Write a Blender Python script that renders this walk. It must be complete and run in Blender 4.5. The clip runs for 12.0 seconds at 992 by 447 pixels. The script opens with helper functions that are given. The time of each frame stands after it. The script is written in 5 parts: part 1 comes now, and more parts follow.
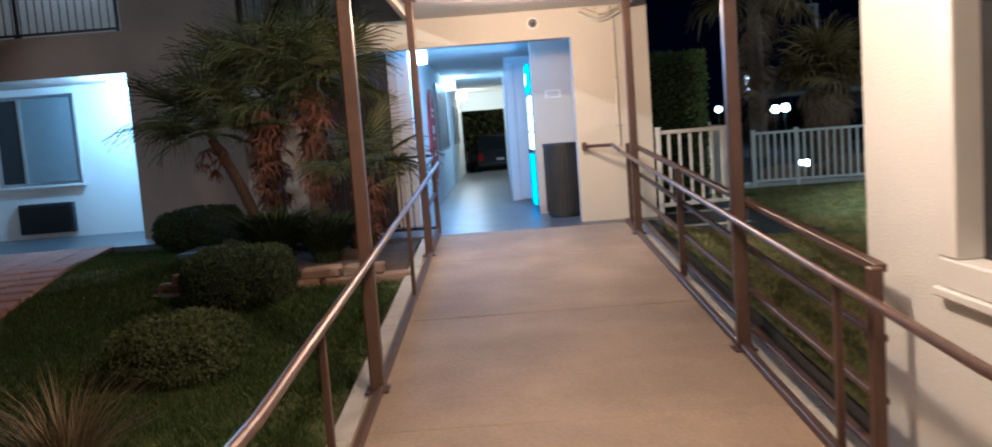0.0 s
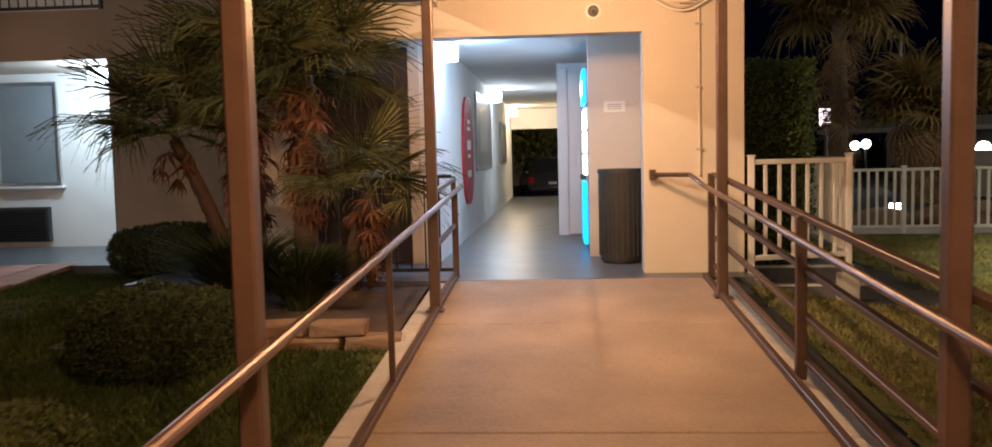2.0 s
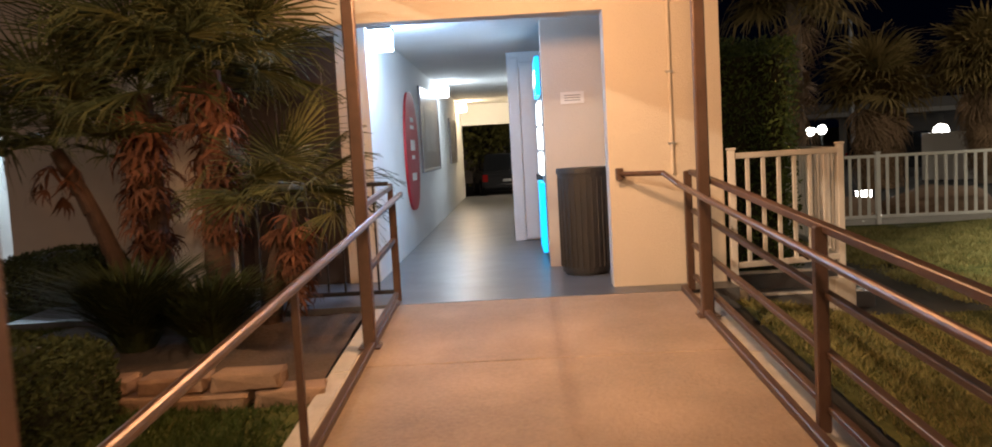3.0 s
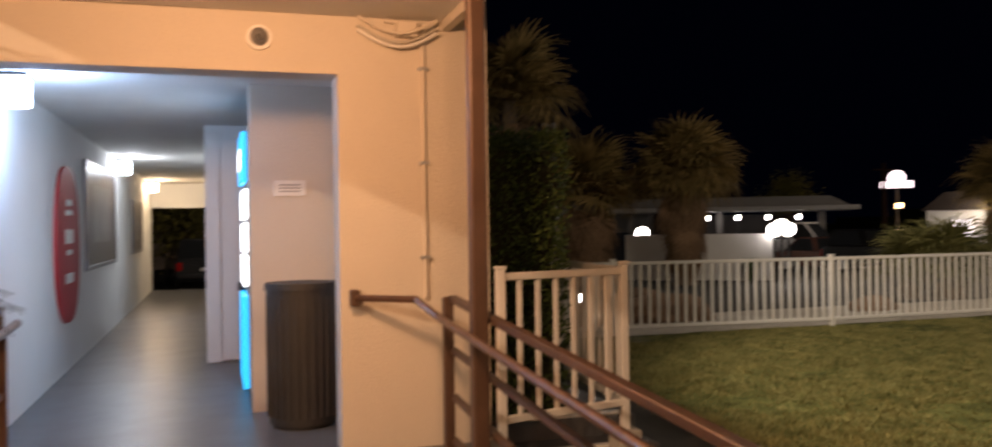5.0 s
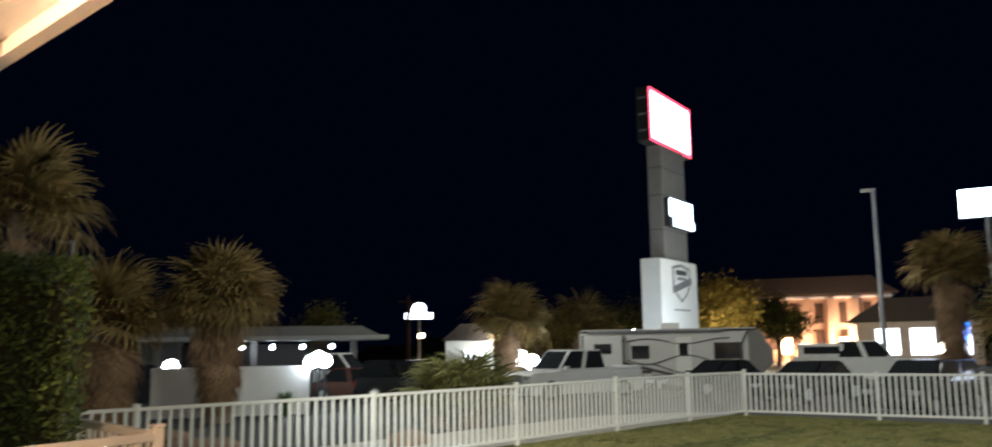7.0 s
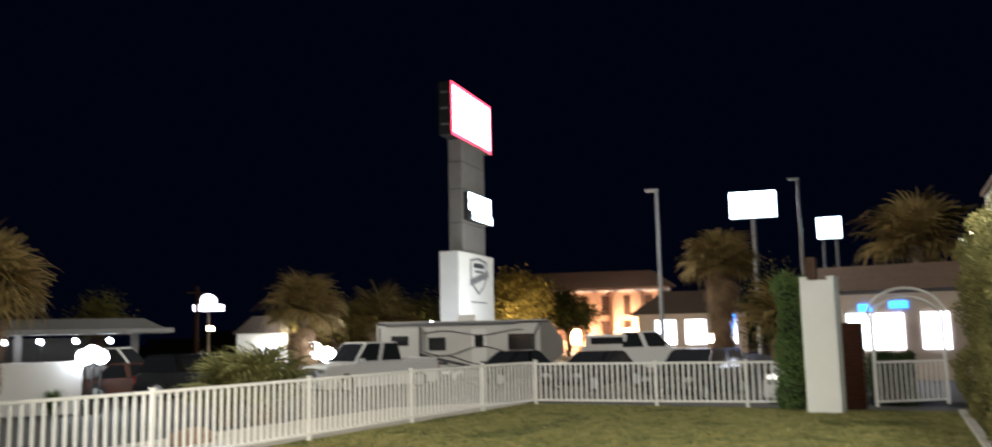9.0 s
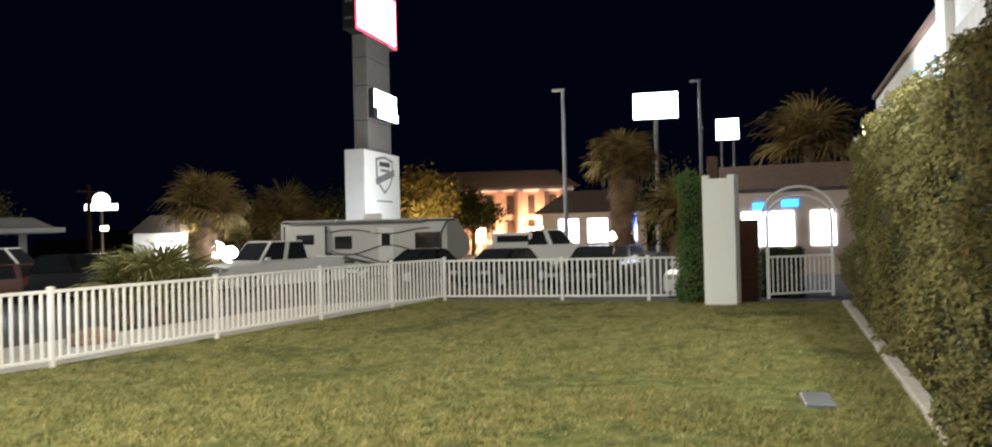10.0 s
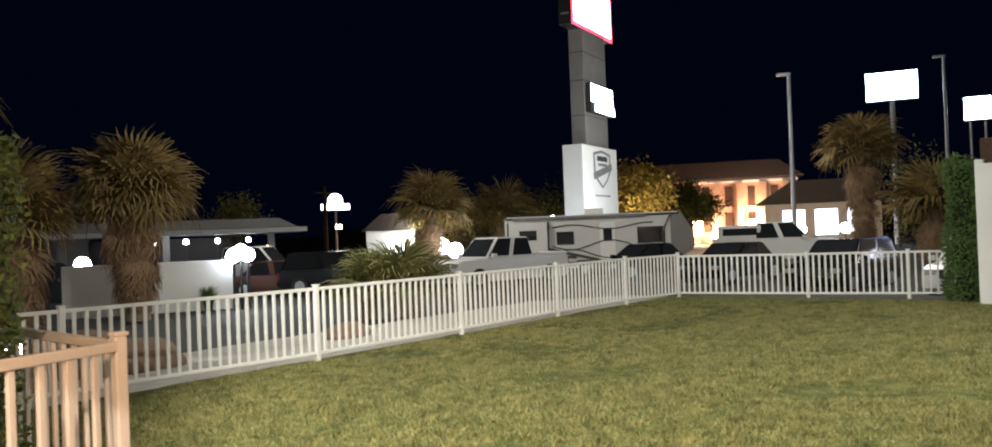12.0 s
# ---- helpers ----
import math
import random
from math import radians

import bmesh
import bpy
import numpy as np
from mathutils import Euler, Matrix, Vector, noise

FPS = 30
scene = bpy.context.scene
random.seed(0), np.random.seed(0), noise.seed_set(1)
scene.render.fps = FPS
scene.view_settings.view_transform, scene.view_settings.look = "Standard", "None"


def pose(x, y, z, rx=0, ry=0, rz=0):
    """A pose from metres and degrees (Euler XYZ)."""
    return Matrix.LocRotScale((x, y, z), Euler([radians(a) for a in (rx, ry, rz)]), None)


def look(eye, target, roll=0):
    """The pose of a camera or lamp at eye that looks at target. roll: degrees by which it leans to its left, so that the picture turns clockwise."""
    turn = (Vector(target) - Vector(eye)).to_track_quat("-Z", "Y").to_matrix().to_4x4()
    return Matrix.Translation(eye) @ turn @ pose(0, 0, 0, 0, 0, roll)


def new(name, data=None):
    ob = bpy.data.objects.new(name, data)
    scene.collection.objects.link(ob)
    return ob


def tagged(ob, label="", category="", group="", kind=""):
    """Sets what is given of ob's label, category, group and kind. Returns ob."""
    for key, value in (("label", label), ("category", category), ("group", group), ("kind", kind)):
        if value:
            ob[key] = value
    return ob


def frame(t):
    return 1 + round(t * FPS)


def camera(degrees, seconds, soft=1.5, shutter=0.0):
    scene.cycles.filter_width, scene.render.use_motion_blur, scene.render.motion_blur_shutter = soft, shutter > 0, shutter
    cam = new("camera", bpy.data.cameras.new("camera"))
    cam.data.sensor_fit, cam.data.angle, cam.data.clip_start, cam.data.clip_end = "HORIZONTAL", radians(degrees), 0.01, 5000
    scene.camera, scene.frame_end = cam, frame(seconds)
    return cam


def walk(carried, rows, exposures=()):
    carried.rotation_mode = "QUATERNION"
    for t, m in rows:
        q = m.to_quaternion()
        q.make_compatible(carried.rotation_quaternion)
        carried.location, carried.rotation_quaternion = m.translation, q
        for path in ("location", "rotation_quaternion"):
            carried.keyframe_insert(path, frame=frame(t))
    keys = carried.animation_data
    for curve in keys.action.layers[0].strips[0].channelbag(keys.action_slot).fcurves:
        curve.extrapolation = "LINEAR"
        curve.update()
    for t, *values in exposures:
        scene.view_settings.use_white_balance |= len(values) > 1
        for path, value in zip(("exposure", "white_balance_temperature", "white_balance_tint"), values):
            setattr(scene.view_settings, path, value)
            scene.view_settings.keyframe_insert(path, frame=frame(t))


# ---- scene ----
cam = camera(58.7, 12.0, 1.7, 0.5)
METRES, EYE, TILT, LEAN, TURN = 7.8, 1.24, 0.0, 0.0, 0.8
ROWS = [
    (0.0, 0.0, 0.0, 0.0, -0.45, -5.94, 4.31),
    (0.5, 0.0039, 0.0828, -0.005, 2.28, -5.78, 4.17),
    (1.0, 0.0052, 0.1627, -0.0063, 1.81, -3.76, 3.59),
    (1.5, 0.0167, 0.2543, -0.0083, 0.23, -4.78, 3.12),
    (2.0, 0.0221, 0.3349, -0.0074, 3.27, -4.34, 1.35),
    (2.5, 0.0233, 0.4119, -0.0058, 1.76, -4.72, 2.64),
    (4.5, 0.0379, 0.6901, 0.0159, -9.63, -2.73, -0.2),
    (5.0, 0.0396, 0.7474, 0.0202, -18.42, 0.2, 0.84),
    (5.5, 0.049, 0.7819, 0.0251, -23.64, 1.16, 2.06),
    (6.0, 0.0688, 0.817, 0.031, -29.04, 2.51, 0.58),
    (6.5, 0.0718, 0.8284, 0.035, -40.16, 5.3, 0.55),
    (7.0, 0.0787, 0.8484, 0.0389, -48.02, 7.97, 0.89),
    (9.0, 0.0936, 0.8542, 0.0382, -60.98, 7.23, 1.26),
    (9.5, 0.0963, 0.8577, 0.036, -66.5, 3.83, 1.33),
    (10.0, 0.0939, 0.8714, 0.0327, -67.17, 0.58, 1.46),
    (10.5, 0.0998, 0.8901, 0.0321, -62.34, -0.44, 2.03),
    (11.0, 0.1136, 0.9122, 0.0328, -56.96, 0.6, 1.27),
    (11.5, 0.1148, 0.9339, 0.0365, -54.06, 0.18, 1.55),
    (12.0, 0.1023, 0.9593, 0.0389, -53.62, 0.64, 2.2),
]
walk(cam, [(t, pose(0, 0, EYE, TILT, LEAN, TURN) @ pose(METRES * x, METRES * y, METRES * z, 90 + pitch, roll, yaw)) for t, x, y, z, yaw, pitch, roll in ROWS],
     [(0.0, -0.1, 4150, -3), (0.8, -0.1, 5000, 3), (1.4, -0.15, 6300, 11), (2.5, -0.15, 6400, 11), (4.5, -0.45, 6600, 14), (5.2, -0.65, 6900, 20), (6.0, -0.3, 6000, 7), (6.5, 0.1, 5150, 0), (7.2, 0.65, 5400, 3), (9.0, 0.85, 5600, 7), (12.0, 0.88, 5550, 7)])

# world: a clear night sky, almost black
world = bpy.data.worlds.new("night_sky")
scene.world = world
world.use_nodes = True
world.node_tree.nodes["Background"].inputs[0].default_value = (0.06, 0.12, 0.45, 1)
world.node_tree.nodes["Background"].inputs[1].default_value = 0.0048


def lamp(name, kind, place, energy, color, size=0.15, target=None, spot=90):
    d = bpy.data.lights.new(name, kind)
    d.energy, d.color = energy, color
    if kind == "AREA":
        d.size = size
    else:
        d.shadow_soft_size = size
    if kind == "SPOT":
        d.spot_size, d.spot_blend = radians(spot), 0.5
    ob = new(name, d)
    ob.matrix_world = look(place, target) if target else Matrix.Translation(place)
    return ob


WARM, COOL, STREET = (1.0, 0.52, 0.24), (0.33, 0.58, 1.0), (1.0, 0.86, 0.66)
# ceiling lamps under the walkway roof
for y, e in ((9.3, 235), (3.4, 300), (-2.5, 300)):
    lamp("canopy_light", "POINT", (0.30, y, 2.50), e, WARM, 0.10)
# corridor wall lamps
lamp("corridor_light", "POINT", (-0.93, 12.50, 2.34), 100, COOL, 0.07)
lamp("corridor_light", "POINT", (-0.98, 20.1, 2.40), 60, (0.8, 0.9, 1.0), 0.07)
lamp("corridor_light", "POINT", (-0.98, 26.4, 2.40), 60, (1.0, 0.75, 0.45), 0.07)
# alcove lamp
lamp("alcove_light", "POINT", (-6.45, 14.85, 2.45), 125, (0.62, 0.84, 1.0), 0.08)
# floodlight high on the wing behind, over the planted side
lamp("courtyard_flood", "SPOT", (-9.5, 1.5, 6.6), 4200, (1.0, 0.72, 0.46), 0.10, (0.9, 11.4, 1.3), 30)
lamp("courtyard_flood", "SPOT", (-9.7, 1.5, 6.6), 1050, (1.0, 0.80, 0.62), 0.10, (-4.6, 14.2, 1.2), 30)
# unseen spots added at roof height to light the lawn; no fixtures known
lamp("lawn_fill", "SPOT", (2.3, 12.4, 6.8), 4100, (1.0, 0.88, 0.66), 0.25, (12.0, 12.0, -0.3), 84)
lamp("lawn_fill", "SPOT", (12.0, 5.6, 6.2), 1550, (1.0, 0.88, 0.66), 0.25, (12.5, 13.5, -0.3), 110)
# four unseen point lamps added to fill in for car park and street lighting
for p, e in (((31, 15, 8.0), 1000), ((27, 33, 7.0), 1200), ((46, 27, 8.5), 1000), ((14.8, 23.4, 5.0), 480)):
    lamp("lot_light", "POINT", p, e, STREET, 0.3)
lamp("lot_light", "POINT", (43.0, 46.2, 2.2), 260, STREET, 0.2)
lamp("steps_spot", "SPOT", (8.1, 24.0, 0.05), 800, (1.0, 0.95, 0.85), 0.06, (6.2, 19.5, -0.2), 120)
# added lamp, source unseen, to brighten the car beyond the corridor
lamp("rear_yard_fill", "POINT", (1.6, 33.5, 3.2), 200, STREET, 0.2)
lamp("hotel_uplight", "POINT", (95, 50, 1.2), 3500, (1.0, 0.55, 0.30), 0.5)
lamp("hotel_uplight", "POINT", (97, 44, 1.2), 3500, (1.0, 0.55, 0.30), 0.5)
lamp("balcony_light", "POINT", (-7.3, 15.2, 5.4), 40, (1.0, 0.9, 0.8), 0.1)
# unseen yellow fill for the leafy tree beside the tall sign
lamp("lot_light", "POINT", (66.0, 41.0, 3.0), 1600, (1.0, 0.75, 0.4), 0.3)
# made-up spot floating over the hedge to brighten the white diner wall
lamp("mural_fill", "SPOT", (18.5, 7.35, 3.25), 420, (1.0, 0.96, 0.92), 0.2, (18.0, 5.85, 4.3), 150)
lamp("pylon_uplight", "SPOT", (44.0, 30.0, 0.2), 1100, (1.0, 0.96, 0.9), 0.2, (47.5, 35.5, 6.0), 80)


# ---- materials ----
def mat(name, color, rough=0.6, metal=0.0, scale=6.0, vary=0.25, bump=0.15, fine=60.0, rand=0.0, spots=None):
    """Two scales of noise over a base colour, with fine relief; rand: change from piece to piece."""
    m = bpy.data.materials.new(name)
    m.use_nodes = True
    nt = m.node_tree
    n, l = nt.nodes, nt.links
    b = n["Principled BSDF"]
    co = n.new("ShaderNodeTexCoord")
    n1, n2 = n.new("ShaderNodeTexNoise"), n.new("ShaderNodeTexNoise")
    n1.inputs["Scale"].default_value, n1.inputs["Detail"].default_value = scale, 5
    n2.inputs["Scale"].default_value, n2.inputs["Detail"].default_value = fine, 3
    geo = n.new("ShaderNodeNewGeometry")
    l.new(geo.outputs["Position"], n1.inputs["Vector"])
    l.new(geo.outputs["Position"], n2.inputs["Vector"])
    add = n.new("ShaderNodeMath")
    add.operation = "MULTIPLY_ADD"
    l.new(n2.outputs["Fac"], add.inputs[0])
    add.inputs[1].default_value = 0.45
    l.new(n1.outputs["Fac"], add.inputs[2])
    last = add.outputs[0]
    if rand:
        oi = n.new("ShaderNodeObjectInfo")
        gi = n.new("ShaderNodeMath")
        gi.operation = "ADD"
        l.new(oi.outputs["Random"], gi.inputs[0])
        l.new(geo.outputs["Random Per Island"], gi.inputs[1])
        a2 = n.new("ShaderNodeMath")
        a2.operation = "MULTIPLY_ADD"
        l.new(gi.outputs[0], a2.inputs[0])
        a2.inputs[1].default_value = rand
        l.new(last, a2.inputs[2])
        last = a2.outputs[0]
    ramp = n.new("ShaderNodeValToRGB")
    lo, hi = 0.45 + rand * 0.2, 1.0 + rand * 0.9
    ramp.color_ramp.elements[0].position, ramp.color_ramp.elements[1].position = min(lo, 0.9) * 0.6, 1.0
    dark = [c * (1 - vary) for c in color]
    light = [min(1, c * (1 + vary)) for c in (spots or color)]
    ramp.color_ramp.elements[0].color, ramp.color_ramp.elements[1].color = (*dark, 1), (*light, 1)
    sc = n.new("ShaderNodeMath")
    sc.operation = "DIVIDE"
    l.new(last, sc.inputs[0])
    sc.inputs[1].default_value = 1.45 + rand * 1.5
    l.new(sc.outputs[0], ramp.inputs[0])
    l.new(ramp.outputs[0], b.inputs["Base Color"])
    b.inputs["Roughness"].default_value, b.inputs["Metallic"].default_value = rough, metal
    if bump:
        bp = n.new("ShaderNodeBump")
        bp.inputs["Strength"].default_value, bp.inputs["Distance"].default_value = bump, 0.02
        l.new(add.outputs[0], bp.inputs["Height"])
        l.new(bp.outputs[0], b.inputs["Normal"])
    return m


def glow(name, color, strength):
    m = bpy.data.materials.new(name)
    m.use_nodes = True
    b = m.node_tree.nodes["Principled BSDF"]
    b.inputs["Base Color"].default_value = (*color, 1)
    b.inputs["Emission Color"].default_value = (*color, 1)
    b.inputs["Emission Strength"].default_value = strength
    return m


def leafy(name, color, tip, scale=3.0, rand=0.5, rough=0.55):
    m = mat(name, color, max(rough, 0.7), 0, scale, 0.45, 0, 25, rand, tip)
    m.node_tree.nodes["Principled BSDF"].inputs["Specular IOR Level"].default_value = 0.15
    return m


STUCCO = mat("cream_stucco", (0.66, 0.60, 0.52), 0.85, 0, 1.3, 0.10, 0.5, 90)
STUCCO_WHITE = mat("white_stucco", (0.78, 0.78, 0.76), 0.8, 0, 1.6, 0.07, 0.4, 90)
STUCCO_TAN = mat("tan_stucco", (0.46, 0.37, 0.30), 0.9, 0, 1.5, 0.20, 0.6, 80)
CEIL = mat("ceiling_paint", (0.70, 0.69, 0.66), 0.85, 0, 2, 0.08, 0.6, 120)
CONCRETE = mat("ramp_concrete", (0.35, 0.265, 0.19), 0.72, 0, 1.4, 0.50, 0.45, 38)
CONCRETE_GREY = mat("corridor_concrete", (0.115, 0.122, 0.135), 0.36, 0, 2.6, 0.45, 0.2, 40)
KERB = mat("kerb_concrete", (0.52, 0.49, 0.44), 0.85, 0, 5, 0.3, 0.5, 60)
STEEL = mat("brown_painted_steel", (0.10, 0.058, 0.040), 0.42, 0.2, 8, 0.3, 0.12, 70)
HAND = mat("worn_handrail_steel", (0.15, 0.085, 0.058), 0.33, 0.45, 10, 0.4, 0.1, 90)
WHITE_METAL = mat("white_fence_paint", (0.74, 0.73, 0.71), 0.45, 0.0, 4, 0.12, 0.08, 60, 0.1)
BIN = mat("black_ribbed_plastic", (0.028, 0.027, 0.027), 0.55, 0, 5, 0.3, 0.3, 120)
BLACK = mat("black_paint", (0.015, 0.015, 0.016), 0.5, 0, 5, 0.3, 0.1, 60)
DARKDOOR = mat("dark_brown_door_paint", (0.030, 0.020, 0.018), 0.4, 0, 3, 0.3, 0.15, 40)
GLASS_DARK = mat("dark_window_glass", (0.02, 0.022, 0.025), 0.06, 0, 2, 0.1, 0, 20)
BLIND = mat("grey_window_blind", (0.22, 0.25, 0.27), 0.35, 0, 3, 0.15, 0.1, 30)
GRILLE = mat("dark_louvre_metal", (0.05, 0.055, 0.06), 0.5, 0.3, 6, 0.3, 0.1, 60)
ALU = mat("brushed_aluminium", (0.55, 0.56, 0.57), 0.35, 0.9, 8, 0.15, 0.05, 80)
GREYMETAL = mat("grey_sign_cladding", (0.20, 0.19, 0.18), 0.6, 0.1, 1.2, 0.2, 0.2, 20)
GALV = mat("galvanised_pole", (0.42, 0.43, 0.44), 0.5, 0.5, 4, 0.2, 0.1, 40)
RED = mat("red_surfboard_gloss", (0.42, 0.012, 0.02), 0.55, 0, 3, 0.15, 0.03, 30)
WHITE = mat("white_paint", (0.78, 0.77, 0.75), 0.4, 0, 3, 0.06, 0.05, 40)
GREYPRINT = mat("grey_print", (0.22, 0.22, 0.23), 0.4, 0, 4, 0.5, 0.0, 20)
DARKPRINT = mat("dark_print", (0.05, 0.05, 0.055), 0.35, 0, 6, 0.6, 0.0, 20)
STONE = mat("tan_planter_stone", (0.27, 0.175, 0.115), 0.9, 0, 7, 0.35, 0.8, 40, 0.4)
PAVER = mat("pink_paver", (0.46, 0.25, 0.20), 0.85, 0, 5, 0.2, 0.5, 50, 0.3)
SOIL = mat("brown_soil", (0.085, 0.055, 0.036), 0.95, 0, 5, 0.45, 0.9, 40)
LAWN = mat("lawn_turf", (0.062, 0.085, 0.024), 0.95, 0, 4.5, 0.6, 0.9, 38, 0, (0.14, 0.14, 0.05))
LAWN.node_tree.nodes["Principled BSDF"].inputs["Specular IOR Level"].default_value = 0.05
ASPHALT = mat("asphalt", (0.055, 0.053, 0.050), 0.85, 0, 1.5, 0.35, 0.4, 60)
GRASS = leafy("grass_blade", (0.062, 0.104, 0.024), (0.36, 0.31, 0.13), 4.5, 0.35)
# same grass as GRASS, with the dimmer light on the left painted in
GRASS_LEFT = leafy("shaded_grass_blade", (0.024, 0.060, 0.013), (0.075, 0.10, 0.026), 0.8, 0.6)
BUSH = leafy("bush_leaf", (0.026, 0.042, 0.015), (0.065, 0.078, 0.028), 1.2, 0.6)
HEDGE = leafy("hedge_leaf", (0.075, 0.088, 0.028), (0.22, 0.185, 0.07), 1.2, 0.7)
HEDGE_DARK = leafy("tall_hedge_leaf", (0.055, 0.10, 0.032), (0.15, 0.22, 0.07), 1.2, 0.6)
# near-black: shade between leaves put into the colour; the far skyline shares it
CORE = mat("shade_dark_green", (0.016, 0.020, 0.008), 0.95, 0, 4, 0.4, 0.6, 30)
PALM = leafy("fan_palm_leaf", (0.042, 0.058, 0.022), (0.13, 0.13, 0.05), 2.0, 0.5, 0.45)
# lamplight on the low palms is put into this paler leaf colour
PALM_LOW = leafy("lit_low_palm_leaf", (0.14, 0.16, 0.055), (0.32, 0.31, 0.13), 1.0, 0.5, 0.6)
# far palm leaves: warm street light painted in as a brighter, orange tone
PALM_FAR = leafy("lit_far_palm_leaf", (0.15, 0.12, 0.038), (0.36, 0.25, 0.10), 1.0, 0.5, 0.6)
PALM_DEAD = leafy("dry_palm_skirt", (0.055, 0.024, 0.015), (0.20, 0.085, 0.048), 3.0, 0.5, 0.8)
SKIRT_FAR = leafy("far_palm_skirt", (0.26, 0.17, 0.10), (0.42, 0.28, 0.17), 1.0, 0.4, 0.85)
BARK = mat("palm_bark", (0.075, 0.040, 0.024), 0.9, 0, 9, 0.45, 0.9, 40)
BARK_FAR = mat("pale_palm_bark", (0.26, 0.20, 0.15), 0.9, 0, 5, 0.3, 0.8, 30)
TREELEAF = leafy("tree_leaf", (0.060, 0.070, 0.020), (0.20, 0.17, 0.04), 0.6, 0.6)
# brighter TREELEAF: yellow street light on the crowns put into the colour
TREELEAF_LIT = leafy("lit_tree_leaf", (0.12, 0.088, 0.020), (0.28, 0.20, 0.045), 0.6, 0.6)
STRAW = leafy("dry_grass", (0.10, 0.078, 0.042), (0.22, 0.17, 0.095), 2, 0.5)
BRICK = mat("red_brick", (0.22, 0.085, 0.055), 0.9, 0, 6, 0.3, 0.7, 40, 0.4)
ROOFT = mat("brown_roof_tile", (0.14, 0.085, 0.06), 0.85, 0, 5, 0.3, 0.6, 30)
ROOFD = mat("dark_roof_tile", (0.045, 0.034, 0.028), 0.9, 0, 5, 0.3, 0.6, 30)
ROOFG = mat("pale_roof_metal", (0.42, 0.41, 0.40), 0.6, 0.1, 0.8, 0.15, 0.1, 20)
HOTEL = mat("tan_hotel_render", (0.48, 0.32, 0.22), 0.85, 0, 0.4, 0.2, 0.2, 10)
TYRE = mat("tyre_rubber", (0.02, 0.02, 0.02), 0.8, 0, 10, 0.3, 0.2, 60)
CAR_WHITE = mat("white_car_paint", (0.72, 0.72, 0.72), 0.22, 0, 1.5, 0.05, 0.0, 20)
TRAILER = mat("trailer_siding", (0.60, 0.59, 0.57), 0.4, 0, 1.0, 0.12, 0.05, 20)
CAR_BLACK = mat("black_car_paint", (0.012, 0.012, 0.014), 0.16, 0.1, 1.5, 0.1, 0.0, 20)
CAR_DARK = mat("dark_grey_car_paint", (0.035, 0.036, 0.04), 0.2, 0.3, 1.5, 0.1, 0.0, 20)
CAR_SILVER = mat("silver_car_paint", (0.32, 0.33, 0.34), 0.2, 0.4, 1.5, 0.1, 0.0, 20)
CAR_RED = mat("rust_red_car_paint", (0.10, 0.035, 0.022), 0.25, 0.1, 1.5, 0.1, 0.0, 20)
LENS = mat("clear_lamp_lens", (0.6, 0.6, 0.6), 0.1, 0.4, 4, 0.1, 0, 20)
REDLENS = mat("red_lamp_lens", (0.35, 0.01, 0.01), 0.15, 0, 4, 0.1, 0, 20)
PLATE = mat("number_plate", (0.6, 0.6, 0.58), 0.4, 0, 4, 0.1, 0, 20)
MURAL = mat("pale_blue_mural", (0.42, 0.60, 0.70), 0.8, 0, 0.9, 0.3, 0.2, 20)
G_WARM = glow("warm_lamp_glow", (1.0, 0.80, 0.55), 28)
G_COOL = glow("cool_lamp_glow", (0.72, 0.88, 1.0), 22)
G_WHITE = glow("white_globe_glow", (1.0, 0.97, 0.92), 25)
G_ORANGE = glow("orange_lamp_glow", (1.0, 0.62, 0.30), 14)
G_CYAN = glow("cyan_panel_glow", (0.0, 0.42, 0.85), 2.2)
G_PANEL = glow("white_panel_glow", (0.9, 0.97, 1.0), 5)
G_SIGN = glow("white_sign_glow", (1.0, 0.86, 0.90), 5)
G_SIGNB = glow("bluish_sign_glow", (0.85, 0.98, 1.0), 6)
G_RED = glow("red_sign_edge_glow", (1.0, 0.05, 0.09), 2.5)
G_BLUE = glow("blue_sign_glow", (0.05, 0.25, 1.0), 3)
G_STORE = glow("shop_window_glow", (1.0, 0.95, 1.0), 3.5)
G_YEL = glow("yellow_sign_glow", (1.0, 0.75, 0.15), 3)
G_GREEN = glow("green_sign_glow", (0.1, 0.9, 0.4), 2)


# ---- building helpers ----
def box(bm, x0, x1, y0, y1, z0, z1, bevel=0.0):
    m = pose((x0 + x1) / 2, (y0 + y1) / 2, (z0 + z1) / 2) @ Matrix.Diagonal((abs(x1 - x0), abs(y1 - y0), abs(z1 - z0), 1))
    r = bmesh.ops.create_cube(bm, size=1, matrix=m)
    if bevel:
        es = list({e for v in r["verts"] for e in v.link_edges})
        bmesh.ops.bevel(bm, geom=es, offset=bevel, segments=2, affect="EDGES", profile=0.5)
    return bm


def B(*a, bevel=0.0):
    return box(bmesh.new(), *a, bevel=bevel)


def cyl(bm, a, b, r0, r1=None, seg=12):
    """A round bar from a to b."""
    a, b = Vector(a), Vector(b)
    d = b - a
    m = Matrix.Translation((a + b) / 2) @ d.to_track_quat("Z", "Y").to_matrix().to_4x4()
    bmesh.ops.create_cone(bm, cap_ends=True, segments=seg, radius1=r0, radius2=r0 if r1 is None else r1, depth=d.length, matrix=m)
    return bm


def C(a, b, r0, r1=None, seg=12):
    return cyl(bmesh.new(), a, b, r0, r1, seg)


